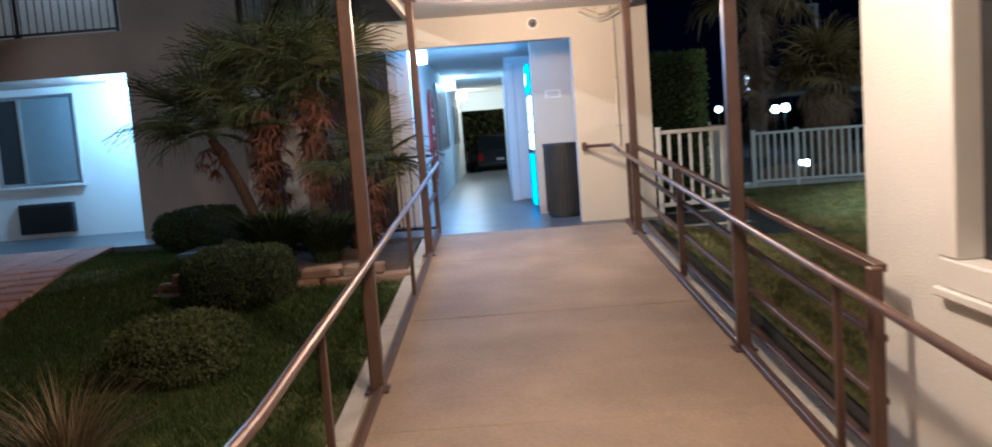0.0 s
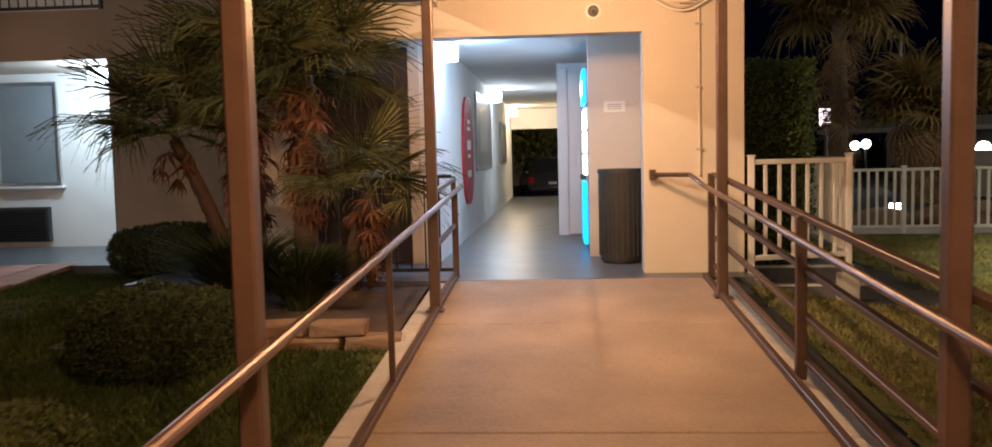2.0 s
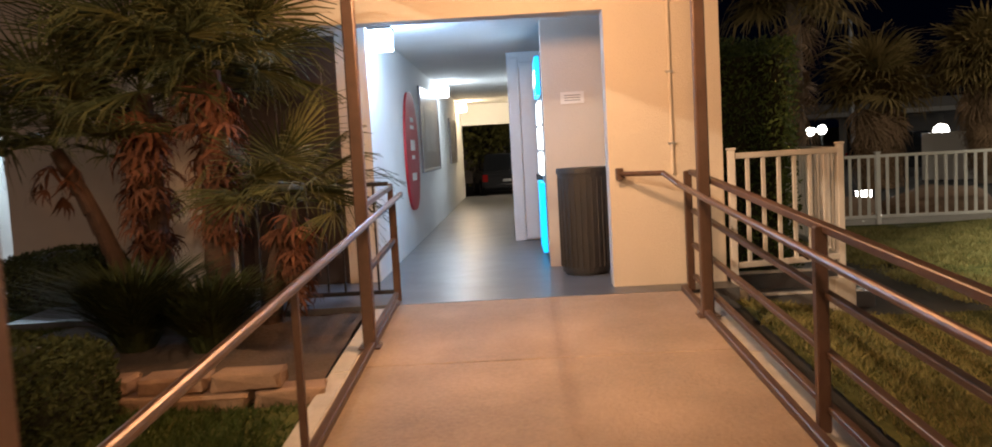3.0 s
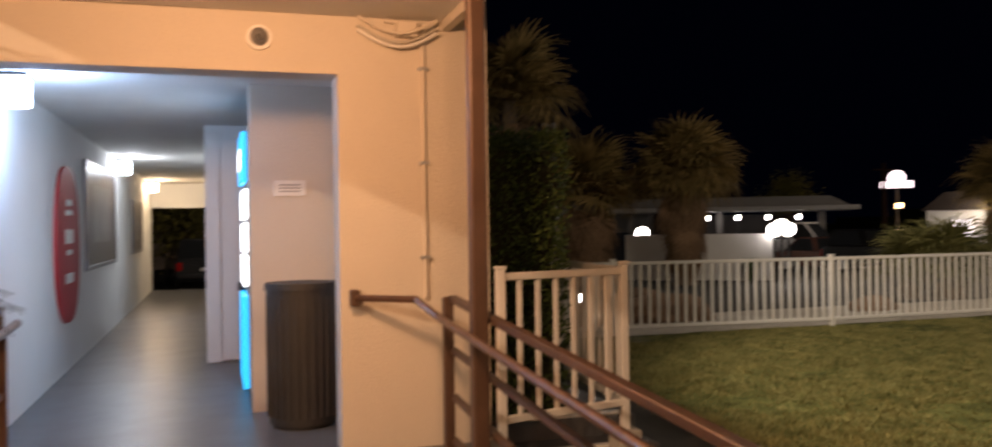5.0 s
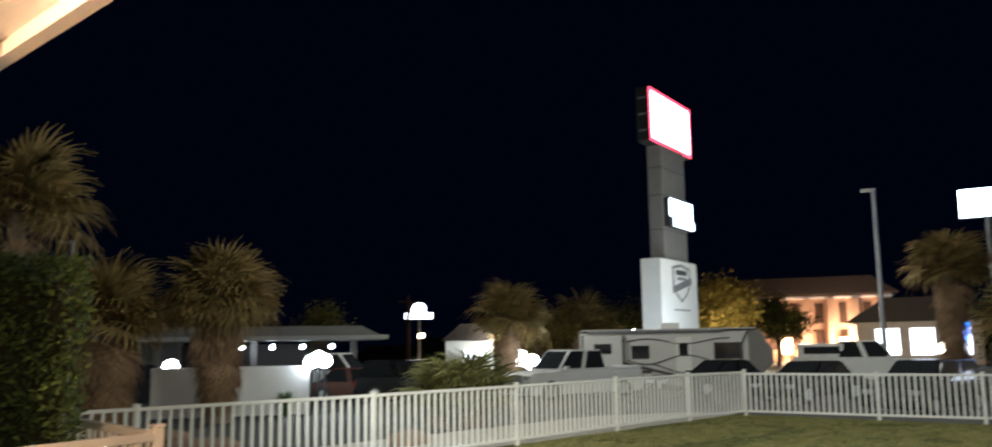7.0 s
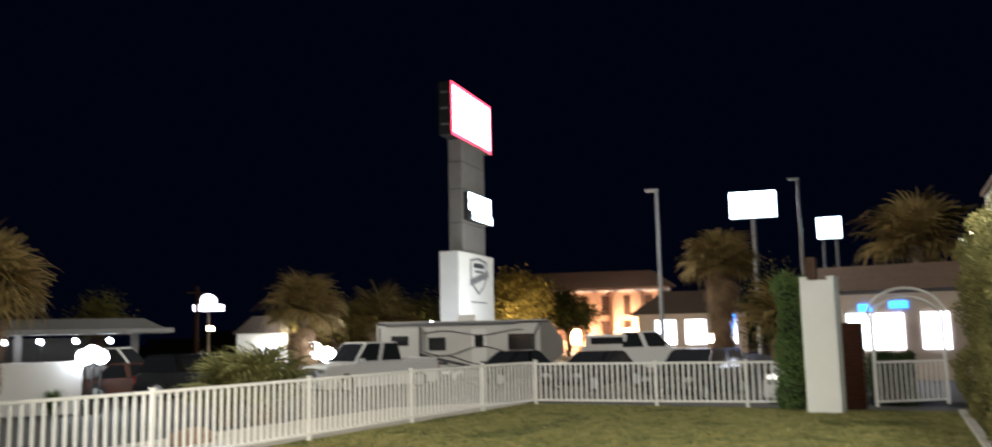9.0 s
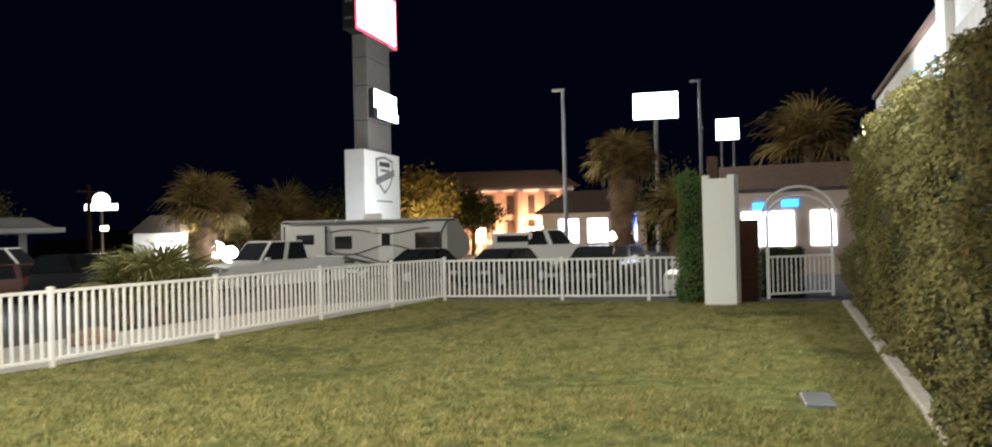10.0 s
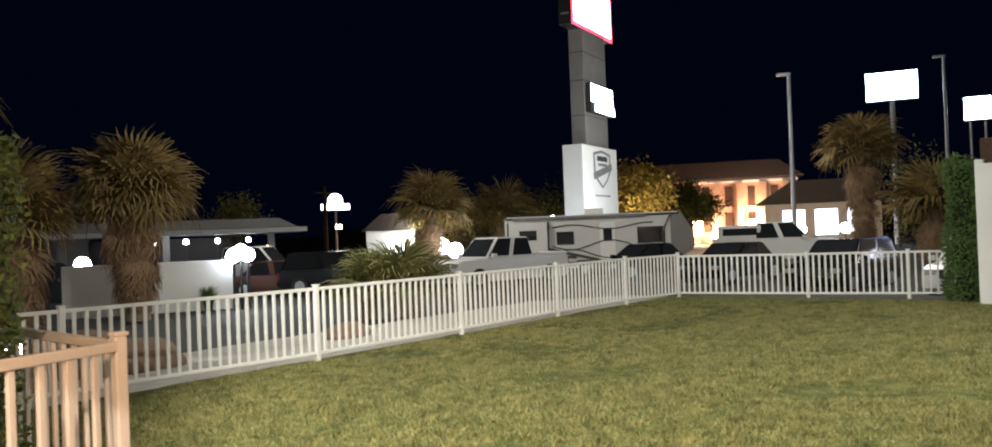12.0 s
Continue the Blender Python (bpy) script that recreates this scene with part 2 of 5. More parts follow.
def bar(bm, a, b, w, h):
    """A square bar from a to b, w wide and h high."""
    a, b = Vector(a), Vector(b)
    d = b - a
    m = Matrix.Translation((a + b) / 2) @ d.to_track_quat("Y", "Z").to_matrix().to_4x4() @ Matrix.Diagonal((w, d.length, h, 1))
    r = bmesh.ops.create_cube(bm, size=1, matrix=m)
    es = list({e for v in r["verts"] for e in v.link_edges})
    bmesh.ops.bevel(bm, geom=es, offset=min(w, h) * 0.12, segments=1, affect="EDGES")
    return bm


def BAR(a, b, w, h):
    return bar(bmesh.new(), a, b, w, h)


def prism(bm, pts, y0, y1):
    """The outline pts in x and z, drawn out from y0 to y1."""
    a = [bm.verts.new((x, y0, z)) for x, z in pts]
    b = [bm.verts.new((x, y1, z)) for x, z in pts]
    n = len(pts)
    bm.faces.new(a)
    bm.faces.new(b[::-1])
    for i in range(n):
        bm.faces.new((a[i], b[i], b[(i + 1) % n], a[(i + 1) % n]))
    bmesh.ops.recalc_face_normals(bm, faces=bm.faces)
    return bm


def sphere(bm, c, r, u=14, v=8, sz=1.0):
    bmesh.ops.create_uvsphere(bm, u_segments=u, v_segments=v, radius=r, matrix=Matrix.Translation(c) @ Matrix.Diagonal((1, 1, sz, 1)))
    return bm


def tube(bm, pts, r, seg=8):
    """One bent round bar through the points."""
    rings = []
    for i, p in enumerate(pts):
        d = (pts[min(i + 1, len(pts) - 1)] - pts[max(i - 1, 0)]).normalized()
        u = d.cross(Vector((0.31, 0.77, 0.2))).normalized()
        w = d.cross(u)
        rings.append([bm.verts.new(p + (u * math.cos(6.2832 * k / seg) + w * math.sin(6.2832 * k / seg)) * r) for k in range(seg)])
    for a, b in zip(rings, rings[1:]):
        for k in range(seg):
            bm.faces.new((a[k], a[(k + 1) % seg], b[(k + 1) % seg], b[k]))
    bmesh.ops.recalc_face_normals(bm, faces=bm.faces)
    return bm


def mesh(name, bm, material, smooth=False):
    me = bpy.data.meshes.new(name)
    bm.to_mesh(me)
    bm.free()
    me.materials.append(material)
    if smooth:
        me.shade_smooth()
    return me


def part(name, bm, material, parent=None, label="", smooth=False):
    ob = new(name, mesh(name, bm, material, smooth))
    ob.parent = parent
    if label:
        tagged(ob, label)
    return ob


def thing(name, label, category, place=(0, 0, 0), rz=0.0, group="", kind=""):
    ob = new(name)
    ob.matrix_world = pose(*place, 0, 0, rz)
    return tagged(ob, label, category, group, kind)


def shell(name, bm, material, label, category, smooth=False):
    """A piece of the setting."""
    return tagged(part(name, bm, material, None, "", smooth), label, category, "", "structure")


def data_mesh(name, verts, faces, material):
    me = bpy.data.meshes.new(name)
    me.from_pydata(verts, [], faces)
    me.materials.append(material)
    return me


def ramp_z(y):
    return -0.50 if y < 2.67 else (-0.06 * (11.0 - y) if y < 11.0 else 0.0)


def ground_z(x, y):
    """Height of the ground: beside the ramp it follows it, the lawn is level, the car park lies lower."""
    side = min(-0.08, max(-0.58, ramp_z(y) - 0.07)) if y < 11.5 else -0.10
    lawn = -0.30 if y > 6 else (-0.5 if y < 3 else -0.5 + 0.2 * (y - 3) / 3)
    k = min(1.0, max(0.0, (x - 1.6) / 1.6))
    k = k * k * (3 - 2 * k)
    z = side * (1 - k) + lawn * k
    d = max(0.0, y - 18.6 if x > 4 else 0.0, x - 22.8)
    q = min(1.0, d / 6.0)
    if x <= 4 and y > 28.3:
        e = min(1.0, (y - 28.3) / 6.0)
        z -= 0.40 * e * e * (3 - 2 * e)
    if x > 4:
        z -= 0.30 * q * q * (3 - 2 * q)
    return z

# ---- ground ----
def sheet(name, xs, ys, lift, material, keep=lambda x, y: True, rough=0.0):
    verts, faces, nx = [], [], len(xs)
    for y in ys:
        for x in xs:
            verts.append((x, y, ground_z(x, y) + lift + rough * noise.noise((x * 2.3, y * 2.3, 0))))
    for j in range(len(ys) - 1):
        for i in range(nx - 1):
            if keep((xs[i] + xs[i + 1]) / 2, (ys[j] + ys[j + 1]) / 2):
                a = j * nx + i
                faces.append((a, a + 1, a + nx + 1, a + nx))
    ob = new(name, data_mesh(name, verts, faces, material))
    ob.data.shade_smooth()
    return ob


def steps(a, b, s):
    n = max(1, round((b - a) / s))
    return [a + (b - a) * i / n for i in range(n + 1)]


XS = [-400, -150, -60, -25, -14] + steps(-12, 26, 1.0) + steps(28, 60, 4) + [90, 160, 300, 600]
YS = [-400, -150, -60, -25, -12] + steps(-8, 32, 1.0) + steps(34, 66, 4) + [100, 180, 350, 700]
tagged(sheet("ground", XS, YS, -0.06, ASPHALT), "dark asphalt ground running out to the street", "ground", "", "structure")
tagged(sheet("lawn_right", steps(1.9, 22.2, 0.35), steps(3.0, 18.05, 0.35), 0.0, LAWN, lambda x, y: y > 4.3 + 0.12 * (x - 1.65) and not (x < 4.2 and y > 10.9), 0.02),
       "lit green mown lawn inside a white fence", "lawn", "", "structure")
tagged(sheet("lawn_left", steps(-9.0, -1.12, 0.25), steps(-4.0, 12.6, 0.25), 0.0, LAWN, lambda x, y: not (x > -3.6 and y > 8.9), 0.03),
       "dark green lawn beside the ramp", "lawn", "", "structure")
tagged(sheet("planting_bed", steps(-3.7, -1.12, 0.2), steps(8.85, 12.5, 0.2), 0.03, SOIL, rough=0.03), "brown bare soil bed under the palms", "soil", "", "structure")
tagged(sheet("gravel_bed", steps(5.0, 22.5, 0.5), steps(18.15, 23.0, 0.5), -0.02, KERB, rough=0.03), "pale gravel strip outside the white fence", "gravel", "", "structure")


def blades(name, n, area, h, material, label, keep, seed):
    rnd = random.Random(seed)
    verts, faces = [], []
    x0, x1, y0, y1 = area
    while len(faces) < n:
        x, y = rnd.uniform(x0, x1), rnd.uniform(y0, y1)
        if not keep(x, y):
            continue
        patch = noise.noise((x * 0.7, y * 0.7, 3))
        if patch < -0.25 and rnd.random() < 0.75:
            continue
        z = ground_z(x, y) - 0.01
        for k in range(5):
            a, hh, w = rnd.uniform(0, 6.28), h * rnd.uniform(0.5, 1.3) * (1 + 0.5 * patch), rnd.uniform(0.004, 0.009)
            dx, dy = rnd.gauss(0, 0.03), rnd.gauss(0, 0.03)
            lx, ly = rnd.gauss(0, 0.6) * hh, rnd.gauss(0, 0.6) * hh
            i = len(verts)
            verts += [(x + dx - w * math.cos(a), y + dy - w * math.sin(a), z), (x + dx + w * math.cos(a), y + dy + w * math.sin(a), z), (x + dx + lx, y + dy + ly, z + hh)]
            faces.append((i, i + 1, i + 2))
    return tagged(new(name, data_mesh(name, verts, faces, material)), label, "grass", "", "stuff")


blades("grass", 330000, (4.0, 22.0, 5.6, 17.9), 0.05, GRASS, "short green lawn grass blades with dry tips", lambda x, y: y > 6.45 + 0.1 * (x - 11.2) and random.Random(int(x * 977 + y * 7919)).random() < 9 / max(9, math.hypot(x, y - 7) * 1.3), 1)
blades("grass", 60000, (1.95, 5.0, 4.5, 11.0), 0.05, GRASS, "short green lawn grass blades beside the railing", lambda x, y: True, 2)
blades("grass", 170000, (-6.5, -1.12, 2.0, 12.5), 0.06, GRASS_LEFT, "lawn grass blades beside the ramp, coloured as in shade", lambda x, y: not (x > -3.6 and y > 8.85) and not (y > 7.0 and x < -4.75 - 0.2 * (y - 7.3)), 3)

# ---- ramp ----
cuts = [-5.0, -1.0, 2.67, 4.75, 7.05, 9.3, 11.0]
ramp = thing("floor_ramp", "sloping tan concrete ramp with saw-cut joints", "ramp", (0, 0, 0), 0, "", "structure")
for a, b in zip(cuts, cuts[1:]):
    bm = bmesh.new()
    a2, b2 = a + 0.004, b - 0.004
    v = [bm.verts.new(p) for p in ((-0.95, a2, ramp_z(a2)), (1.55, a2, ramp_z(a2)), (1.55, b2, ramp_z(b2)), (-0.95, b2, ramp_z(b2)))]
    w = [bm.verts.new((q.co.x, q.co.y, q.co.z - 0.3)) for q in v]
    bm.faces.new(v)
    for k in range(4):
        bm.faces.new((v[k], w[k], w[(k + 1) % 4], v[(k + 1) % 4]))
    bmesh.ops.recalc_face_normals(bm, faces=bm.faces)
    bmesh.ops.bevel(bm, geom=[e for e in bm.edges if all(abs(q.co.z - ramp_z(q.co.y)) < 0.01 for q in e.verts)], offset=0.008, segments=1, affect="EDGES")
    part("slab", bm, CONCRETE, ramp)
for i, (a, b) in enumerate(zip(cuts, cuts[1:])):
    for nm, x0, x1 in (("kerb_left", -1.10, -0.955), ("kerb_right", 1.555, 1.70)):
        m = bmesh.new()
        bar(m, ((x0 + x1) / 2, a, ramp_z(a) - 0.17), ((x0 + x1) / 2, b, ramp_z(b) - 0.17), x1 - x0, 0.30)
        shell(nm, m, KERB, "rough pale concrete kerb along the ramp", "kerb")

# ---- front wall of the wing, with the passage through it ----
Y0, Y1 = 11.35, 11.60
bm = B(0.96, 1.93, Y0, Y1, -0.1, 2.36)
box(bm, -2.6, 1.93, Y0, Y1, 2.36, 2.72)
shell("wall_front", bm, STUCCO, "cream stucco wall with a wide passage opening", "wall")
shell("wall_front_upper", B(0.2, 1.93, Y0, Y1, 2.721, 5.6), STUCCO, "cream stucco upper storey wall", "wall")
shell("wall_return", B(0.48, 1.70, 12.86, 13.02, 0.0, 2.52), STUCCO, "cream stucco return wall inside the passage", "wall")
shell("wall_east", B(1.70, 1.93, 11.601, 28.2, -0.3, 5.6), STUCCO, "cream stucco end wall", "wall")
# landing and corridor floor
bm = B(-4.2, 1.95, 11.004, 13.0, -0.30, 0.0)
box(bm, -1.22, 1.70, 13.0, 28.3, -0.30, 0.0)
shell("floor_corridor", bm, CONCRETE_GREY, "grey sealed concrete corridor floor", "floor")
shell("ceiling_corridor", B(-2.6, 1.70, Y1, 28.2, 2.52, 2.72), CEIL, "white textured corridor ceiling", "ceiling")
bm = B(-1.40, -1.22, 12.4, 28.2, 0.0, 2.52)
shell("wall_corridor_west", bm, STUCCO_WHITE, "white corridor wall hung with signs", "wall")
bm = B(-3.6, -2.62, 12.4, 12.58, -0.1, 2.52)
box(bm, -1.52, -1.401, 12.4, 12.58, -0.1, 2.52)
box(bm, -2.62, -1.52, 12.4, 12.58, 2.42, 2.52)
shell("wall_room", bm, STUCCO, "cream wall with a dark room door", "wall")
bm = B(0.12, 0.26, 15.7, 28.2, 0.0, 2.52)
box(bm, 0.26, 1.70, 15.7, 15.85, 0.0, 2.52)
shell("wall_corridor_east", bm, STUCCO_WHITE, "white partition with a plain storage door", "wall")
shell("wall_corridor_end", B(-1.22, 0.12, 28.0, 28.2, 1.95, 2.52), STUCCO_WHITE, "lintel over the far corridor opening", "wall")
# beyond the far end
shell("wall_yard", B(-9, 9, 50, 50.3, -0.4, 2.2), STUCCO_TAN, "dim block wall behind the rear car park", "wall")

# ---- left wing: pier, alcove, balcony ----
shell("wall_pier", B(-5.90, -4.05, 14.2, 14.6, -0.3, 6.2), STUCCO_TAN, "tan stucco pier rising two storeys", "wall")
shell("wall_alcove_back", B(-14.0, -1.4, 15.8, 16.0, -0.3, 6.2), STUCCO_WHITE, "white stucco back wall of the room alcove", "wall")
shell("wall_alcove_side", B(-5.95, -5.901, 14.62, 15.8, -0.1, 2.62), STUCCO_WHITE, "white stucco side wall of the alcove", "wall")
shell("wall_alcove_left", B(-9.6, -9.2, 14.2, 15.8, -0.3, 6.2), STUCCO_TAN, "tan stucco pier at the alcove's other side", "wall")
shell("floor_alcove", B(-9.2, -4.0, 13.2, 15.8, -0.30, -0.06), CONCRETE_GREY, "grey concrete alcove floor", "floor")
bm = B(-14.0, -5.901, 14.22, 15.8, 2.62, 3.28)
box(bm, -4.049, -1.2, 14.22, 15.8, 2.73, 3.20)
shell("ceiling_balcony_slab", bm, STUCCO_TAN, "tan stucco balcony slab edge", "balcony")
shell("roof_left", B(-15, 1.93, 13.6, 28.2, 6.2, 6.4), STUCCO_TAN, "flat motel roof", "roof")
shell("wall_upper_left", B(-4.0, 0.2, 15.79, 15.795, 3.2, 6.2), STUCCO_TAN, "dim upper storey wall", "wall")


def balcony_rail(x0, x1, y, z):
    t = thing("balcony_railing", "black metal balcony railing with thin upright bars", "railing", ((x0 + x1) / 2, y, z), 0, "balcony railings")
    h = (x1 - x0) / 2
    for zz in (0.05, 1.0):
        part("rail", BAR((-h, 0, zz), (h, 0, zz), 0.04, 0.04), BLACK, t)
    me = mesh("baluster", BAR((0, 0, 0.05), (0, 0, 1.0), 0.016, 0.016), BLACK)
    for x in steps(-h, h, 0.13):
        o = new("baluster", me)
        o.parent = t
        o.location = (x, 0, 0)
    for x in (-h, 0.0, h):
        part("post", BAR((x, 0, -0.3 if x == 0 else 0), (x, 0, 1.05), 0.05, 0.05), BLACK, t)
    part("bracket", B(-0.05, 0.05, -0.03, 0.03, -0.02, 0.05), BLACK, t)


balcony_rail(-9.2, -5.98, 14.28, 3.28)
balcony_rail(-4.04, -2.2, 14.28, 3.21)

# alcove window, air conditioner, lamp
w = tagged(new("window_1"), "sliding aluminium window with a grey drawn blind", "window", "", "structure")
w.location = (-8.27, 15.80, 1.69)
for a in ((-0.75, 0.73, 0.74, 0.80), (-0.75, 0.73, -0.80, -0.74), (-0.75, -0.70, -0.74, 0.74), (0.68, 0.73, -0.74, 0.74), (-0.30, -0.24, -0.74, 0.74)):
    part("window_frame", B(a[0], a[1], -0.06, 0.0, a[2], a[3], bevel=0.006), ALU, w)
part("pane", B(-0.70, -0.30, -0.028, -0.018, -0.74, 0.74), GLASS_DARK, w)
part("pane", B(-0.24, 0.68, -0.035, -0.025, -0.74, 0.74), BLIND, w, "pane with grey blind behind")
part("window_sill", B(-0.80, 0.78, -0.10, 0.0, -0.84, -0.80, bevel=0.008), WHITE, w)
ac = thing("air_conditioner", "dark louvred through-wall air conditioner under the window", "air conditioner", (-8.25, 15.80, 0.30))
part("housing", B(-0.50, 0.50, -0.10, 0.0, -0.27, 0.27, bevel=0.015), GRILLE, ac)
for i in range(11):
    part("louvre", B(-0.46, 0.46, -0.125, -0.101, -0.235 + i * 0.044, -0.215 + i * 0.044), BLACK, ac)


def wall_lamp(place, glowmat, s, label):
    t = thing("wall_lamp", label, "lamp", place, 0, "wall lamps")
    part("bracket", B(-0.10 * s, -0.02, -0.03, 0.03, 0.10, 0.14, bevel=0.006), BLACK, t)
    part("shade", B(-0.11 * s, 0.11 * s, -0.11 * s, 0.11 * s, -0.10, 0.10, bevel=0.02), glowmat, t, "glowing frosted glass shade")
    part("cap", B(-0.12 * s, 0.12 * s, -0.12 * s, 0.12 * s, 0.101, 0.125, bevel=0.005), BLACK, t)


wall_lamp((-1.09, 12.54, 2.36), G_COOL, 1.0, "glowing square frosted wall lamp at the corridor mouth")
wall_lamp((-1.09, 20.1, 2.35), G_COOL, 1.0, "glowing frosted wall lamp along the corridor")
wall_lamp((-1.09, 26.4, 2.35), G_WARM, 1.0, "glowing warm wall lamp near the corridor end")
wall_lamp((-6.35, 14.85, 2.46), G_COOL, 1.1, "glowing white lamp under the alcove ceiling")
for o in list(scene.objects):
    if o.name.split(".")[0] in ("shade", "cap"):
        o.visible_shadow = False

# dark room door
d = tagged(new("door_1"), "closed dark brown room door in a cream wall", "door", "", "structure")
d.location = (-2.07, 12.42, 0)
part("leaf", B(-0.54, 0.54, 0.0, 0.05, 0.0, 2.41, bevel=0.006), DARKDOOR, d)
for x0, x1, z0, z1 in ((-0.40, -0.06, 0.25, 1.0), (0.06, 0.40, 0.25, 1.0), (-0.40, -0.06, 1.15, 2.15), (0.06, 0.40, 1.15, 2.15)):
    part("panel", B(x0, x1, -0.012, 0.001, z0, z1, bevel=0.008), DARKDOOR, d)
part("door_handle", C((0.44, -0.06, 1.0), (0.44, 0.0, 1.0), 0.025), ALU, d)
d = tagged(new("door_2"), "closed plain white storage door in the passage", "door", "", "structure")
d.location = (0.40, 15.69, 0)
part("leaf", B(-0.12, 1.0, -0.03, 0.0, 0.02, 2.38, bevel=0.005), WHITE, d)
part("door_frame", B(-0.27, -0.13, -0.05, 0.0, 0.0, 2.44, bevel=0.005), WHITE, d)

# corridor wall signs
s = thing("surfboard_sign", "red surfboard-shaped sign with white lettering on the wall", "sign", (-1.219, 15.65, 1.28))
bm = bmesh.new()
pts = [(0.74 * math.sin(math.pi * k / 16) ** 0.75, 0.79 * math.cos(math.pi * k / 16)) for k in range(17)]
pts += [(-a, b) for a, b in pts[-2:0:-1]]
prism(bm, pts, 0.0, 0.03)
bmesh.ops.transform(bm, matrix=pose(0, 0, 0, 0, 0, -90), verts=bm.verts)
part("board", bm, RED, s)
for z, hh, ww in ((0.42, 0.03, 0.16), (0.32, 0.025, 0.2), (0.08, 0.07, 0.24), (-0.08, 0.025, 0.16), (-0.34, 0.05, 0.24)):
    part("lettering", B(0.031, 0.035, -ww, ww, z - hh, z + hh), WHITE, s, "white lettering bar")
for y0, y1, z0, z1, nm in ((16.95, 20.1, 0.95, 2.25, "large grey framed poster on the corridor wall"), (22.9, 25.0, 1.0, 1.98, "grey framed notice board further along the corridor")):
    t = thing("framed_poster", nm, "poster", (-1.219, (y0 + y1) / 2, (z0 + z1) / 2), 0, "corridor posters")
    hy, hz = (y1 - y0) / 2, (z1 - z0) / 2
    part("print", B(0.0, 0.02, -hy + 0.05, hy - 0.05, -hz + 0.05, hz - 0.05), DARKPRINT, t)
    for a, b, c, e in ((-hy, hy, hz - 0.05, hz), (-hy, hy, -hz, -hz + 0.05), (-hy, -hy + 0.05, -hz + 0.05, hz - 0.05), (hy - 0.05, hy, -hz + 0.05, hz - 0.05)):
        part("picture_frame", B(0.0, 0.035, a, b, c, e, bevel=0.004), GREYPRINT, t)
    part("image", B(0.021, 0.024, -hy * 0.6, hy * 0.5, -hz * 0.5, hz * 0.6), GREYPRINT, t)

# vending machine in the recess
v = thing("vending_machine", "lit drinks vending machine with cyan and white panels", "vending machine", (0.90, 13.85, 0))
part("cabinet", B(-0.42, 0.42, -0.48, 0.48, 0.04, 2.26, bevel=0.02), GREYMETAL, v)
part("header_panel", B(-0.47, -0.42, -0.42, 0.42, 1.80, 2.22, bevel=0.012), G_CYAN, v, "cyan glowing header")
part("header_logo", B(-0.475, -0.47, -0.30, 0.30, 1.92, 2.08), G_PANEL, v)
for k in range(3):
    part("product_window", B(-0.455, -0.42, -0.42, 0.42, 0.93 + k * 0.28, 1.18 + k * 0.28, bevel=0.008), G_PANEL, v, "white glowing product window")
part("lower_panel", B(-0.47, -0.42, -0.42, 0.42, 0.08, 0.85, bevel=0.012), G_CYAN, v, "cyan glowing lower panel")
part("coin_box", B(-0.49, -0.42, 0.20, 0.36, 0.86, 0.93, bevel=0.005), BLACK, v)

# bin
b = thing("trash_bin", "black ribbed plastic trash bin beside the passage wall", "bin", (0.81, 12.30, 0))
part("body", C((0, 0, 0.03), (0, 0, 0.97), 0.235, 0.25, 32), BIN, b)
part("rim", C((0, 0, 0.971), (0, 0, 1.02), 0.262, 0.258, 32), BIN, b, "slightly wider dark rim")
part("foot", C((0, 0, 0), (0, 0, 0.029), 0.21, None, 32), BLACK, b)
rb = mesh("rib", BAR((0, 0, 0.08), (0, 0, 0.93), 0.016, 0.014), BIN)
for k in range(28):
    o = new("rib", rb)
    o.parent, o.location = b, (0.244 * math.cos(k * 0.2244), 0.244 * math.sin(k * 0.2244), 0)

# security camera, small plate and cable on the front wall
t = thing("security_camera", "small white dome security camera on the lintel", "camera", (0.49, 11.35, 2.56))
part("base", C((0, 0, 0), (0, -0.035, 0), 0.075, None, 20), WHITE, t)
bm = bmesh.new()
sphere(bm, (0, -0.05, 0), 0.055)
part("dome", bm, GREYPRINT, t, "smoky dome", True)
part("lens", C((0, -0.09, -0.01), (0, -0.115, -0.015), 0.022), BLACK, t)
t = thing("conduit", "thin cream cable conduit running down the wall", "cable", (1.50, 11.35, 0))
part("pipe", C((0, -0.018, 0.95), (0, -0.018, 2.68), 0.014), STUCCO, t)
part("elbow", C((0, -0.018, 2.68), (-0.25, -0.05, 2.70), 0.014), STUCCO, t)
for z in (1.2, 1.8, 2.4):
    part("clip", B(-0.03, 0.03, -0.034, -0.001, z, z + 0.02), ALU, t)
t = thing("cable_bundle", "loose pale cable loops at the wall and roof corner", "cable", (1.30, 11.33, 2.60))
for k, dz in enumerate((0.0, -0.03, 0.05)):
    loop = [Vector((-0.22 + 0.5 * q / 10, -0.02 - 0.02 * k - 0.12 * (q / 10) * (1 - q / 10), 0.06 + dz - 0.10 * math.sin(math.pi * q / 10))) for q in range(11)]
    part("cable", tube(bmesh.new(), loop, 0.011), (KERB, WHITE, STUCCO)[k], t)
part("junction_box", B(0.02, 0.16, -0.06, 0.018, 0.0, 0.10, bevel=0.01), STUCCO, t)
t = thing("notice_plate", "small pale notice plate on the return wall", "sign", (0.78, 12.859, 1.72))
part("plate", B(-0.12, 0.12, -0.006, 0.0, -0.06, 0.06), WHITE, t)
for z in (-0.025, 0.0, 0.025):
    part("lettering", B(-0.08, 0.08, -0.008, -0.0061, z - 0.004, z + 0.004), GREYPRINT, t)

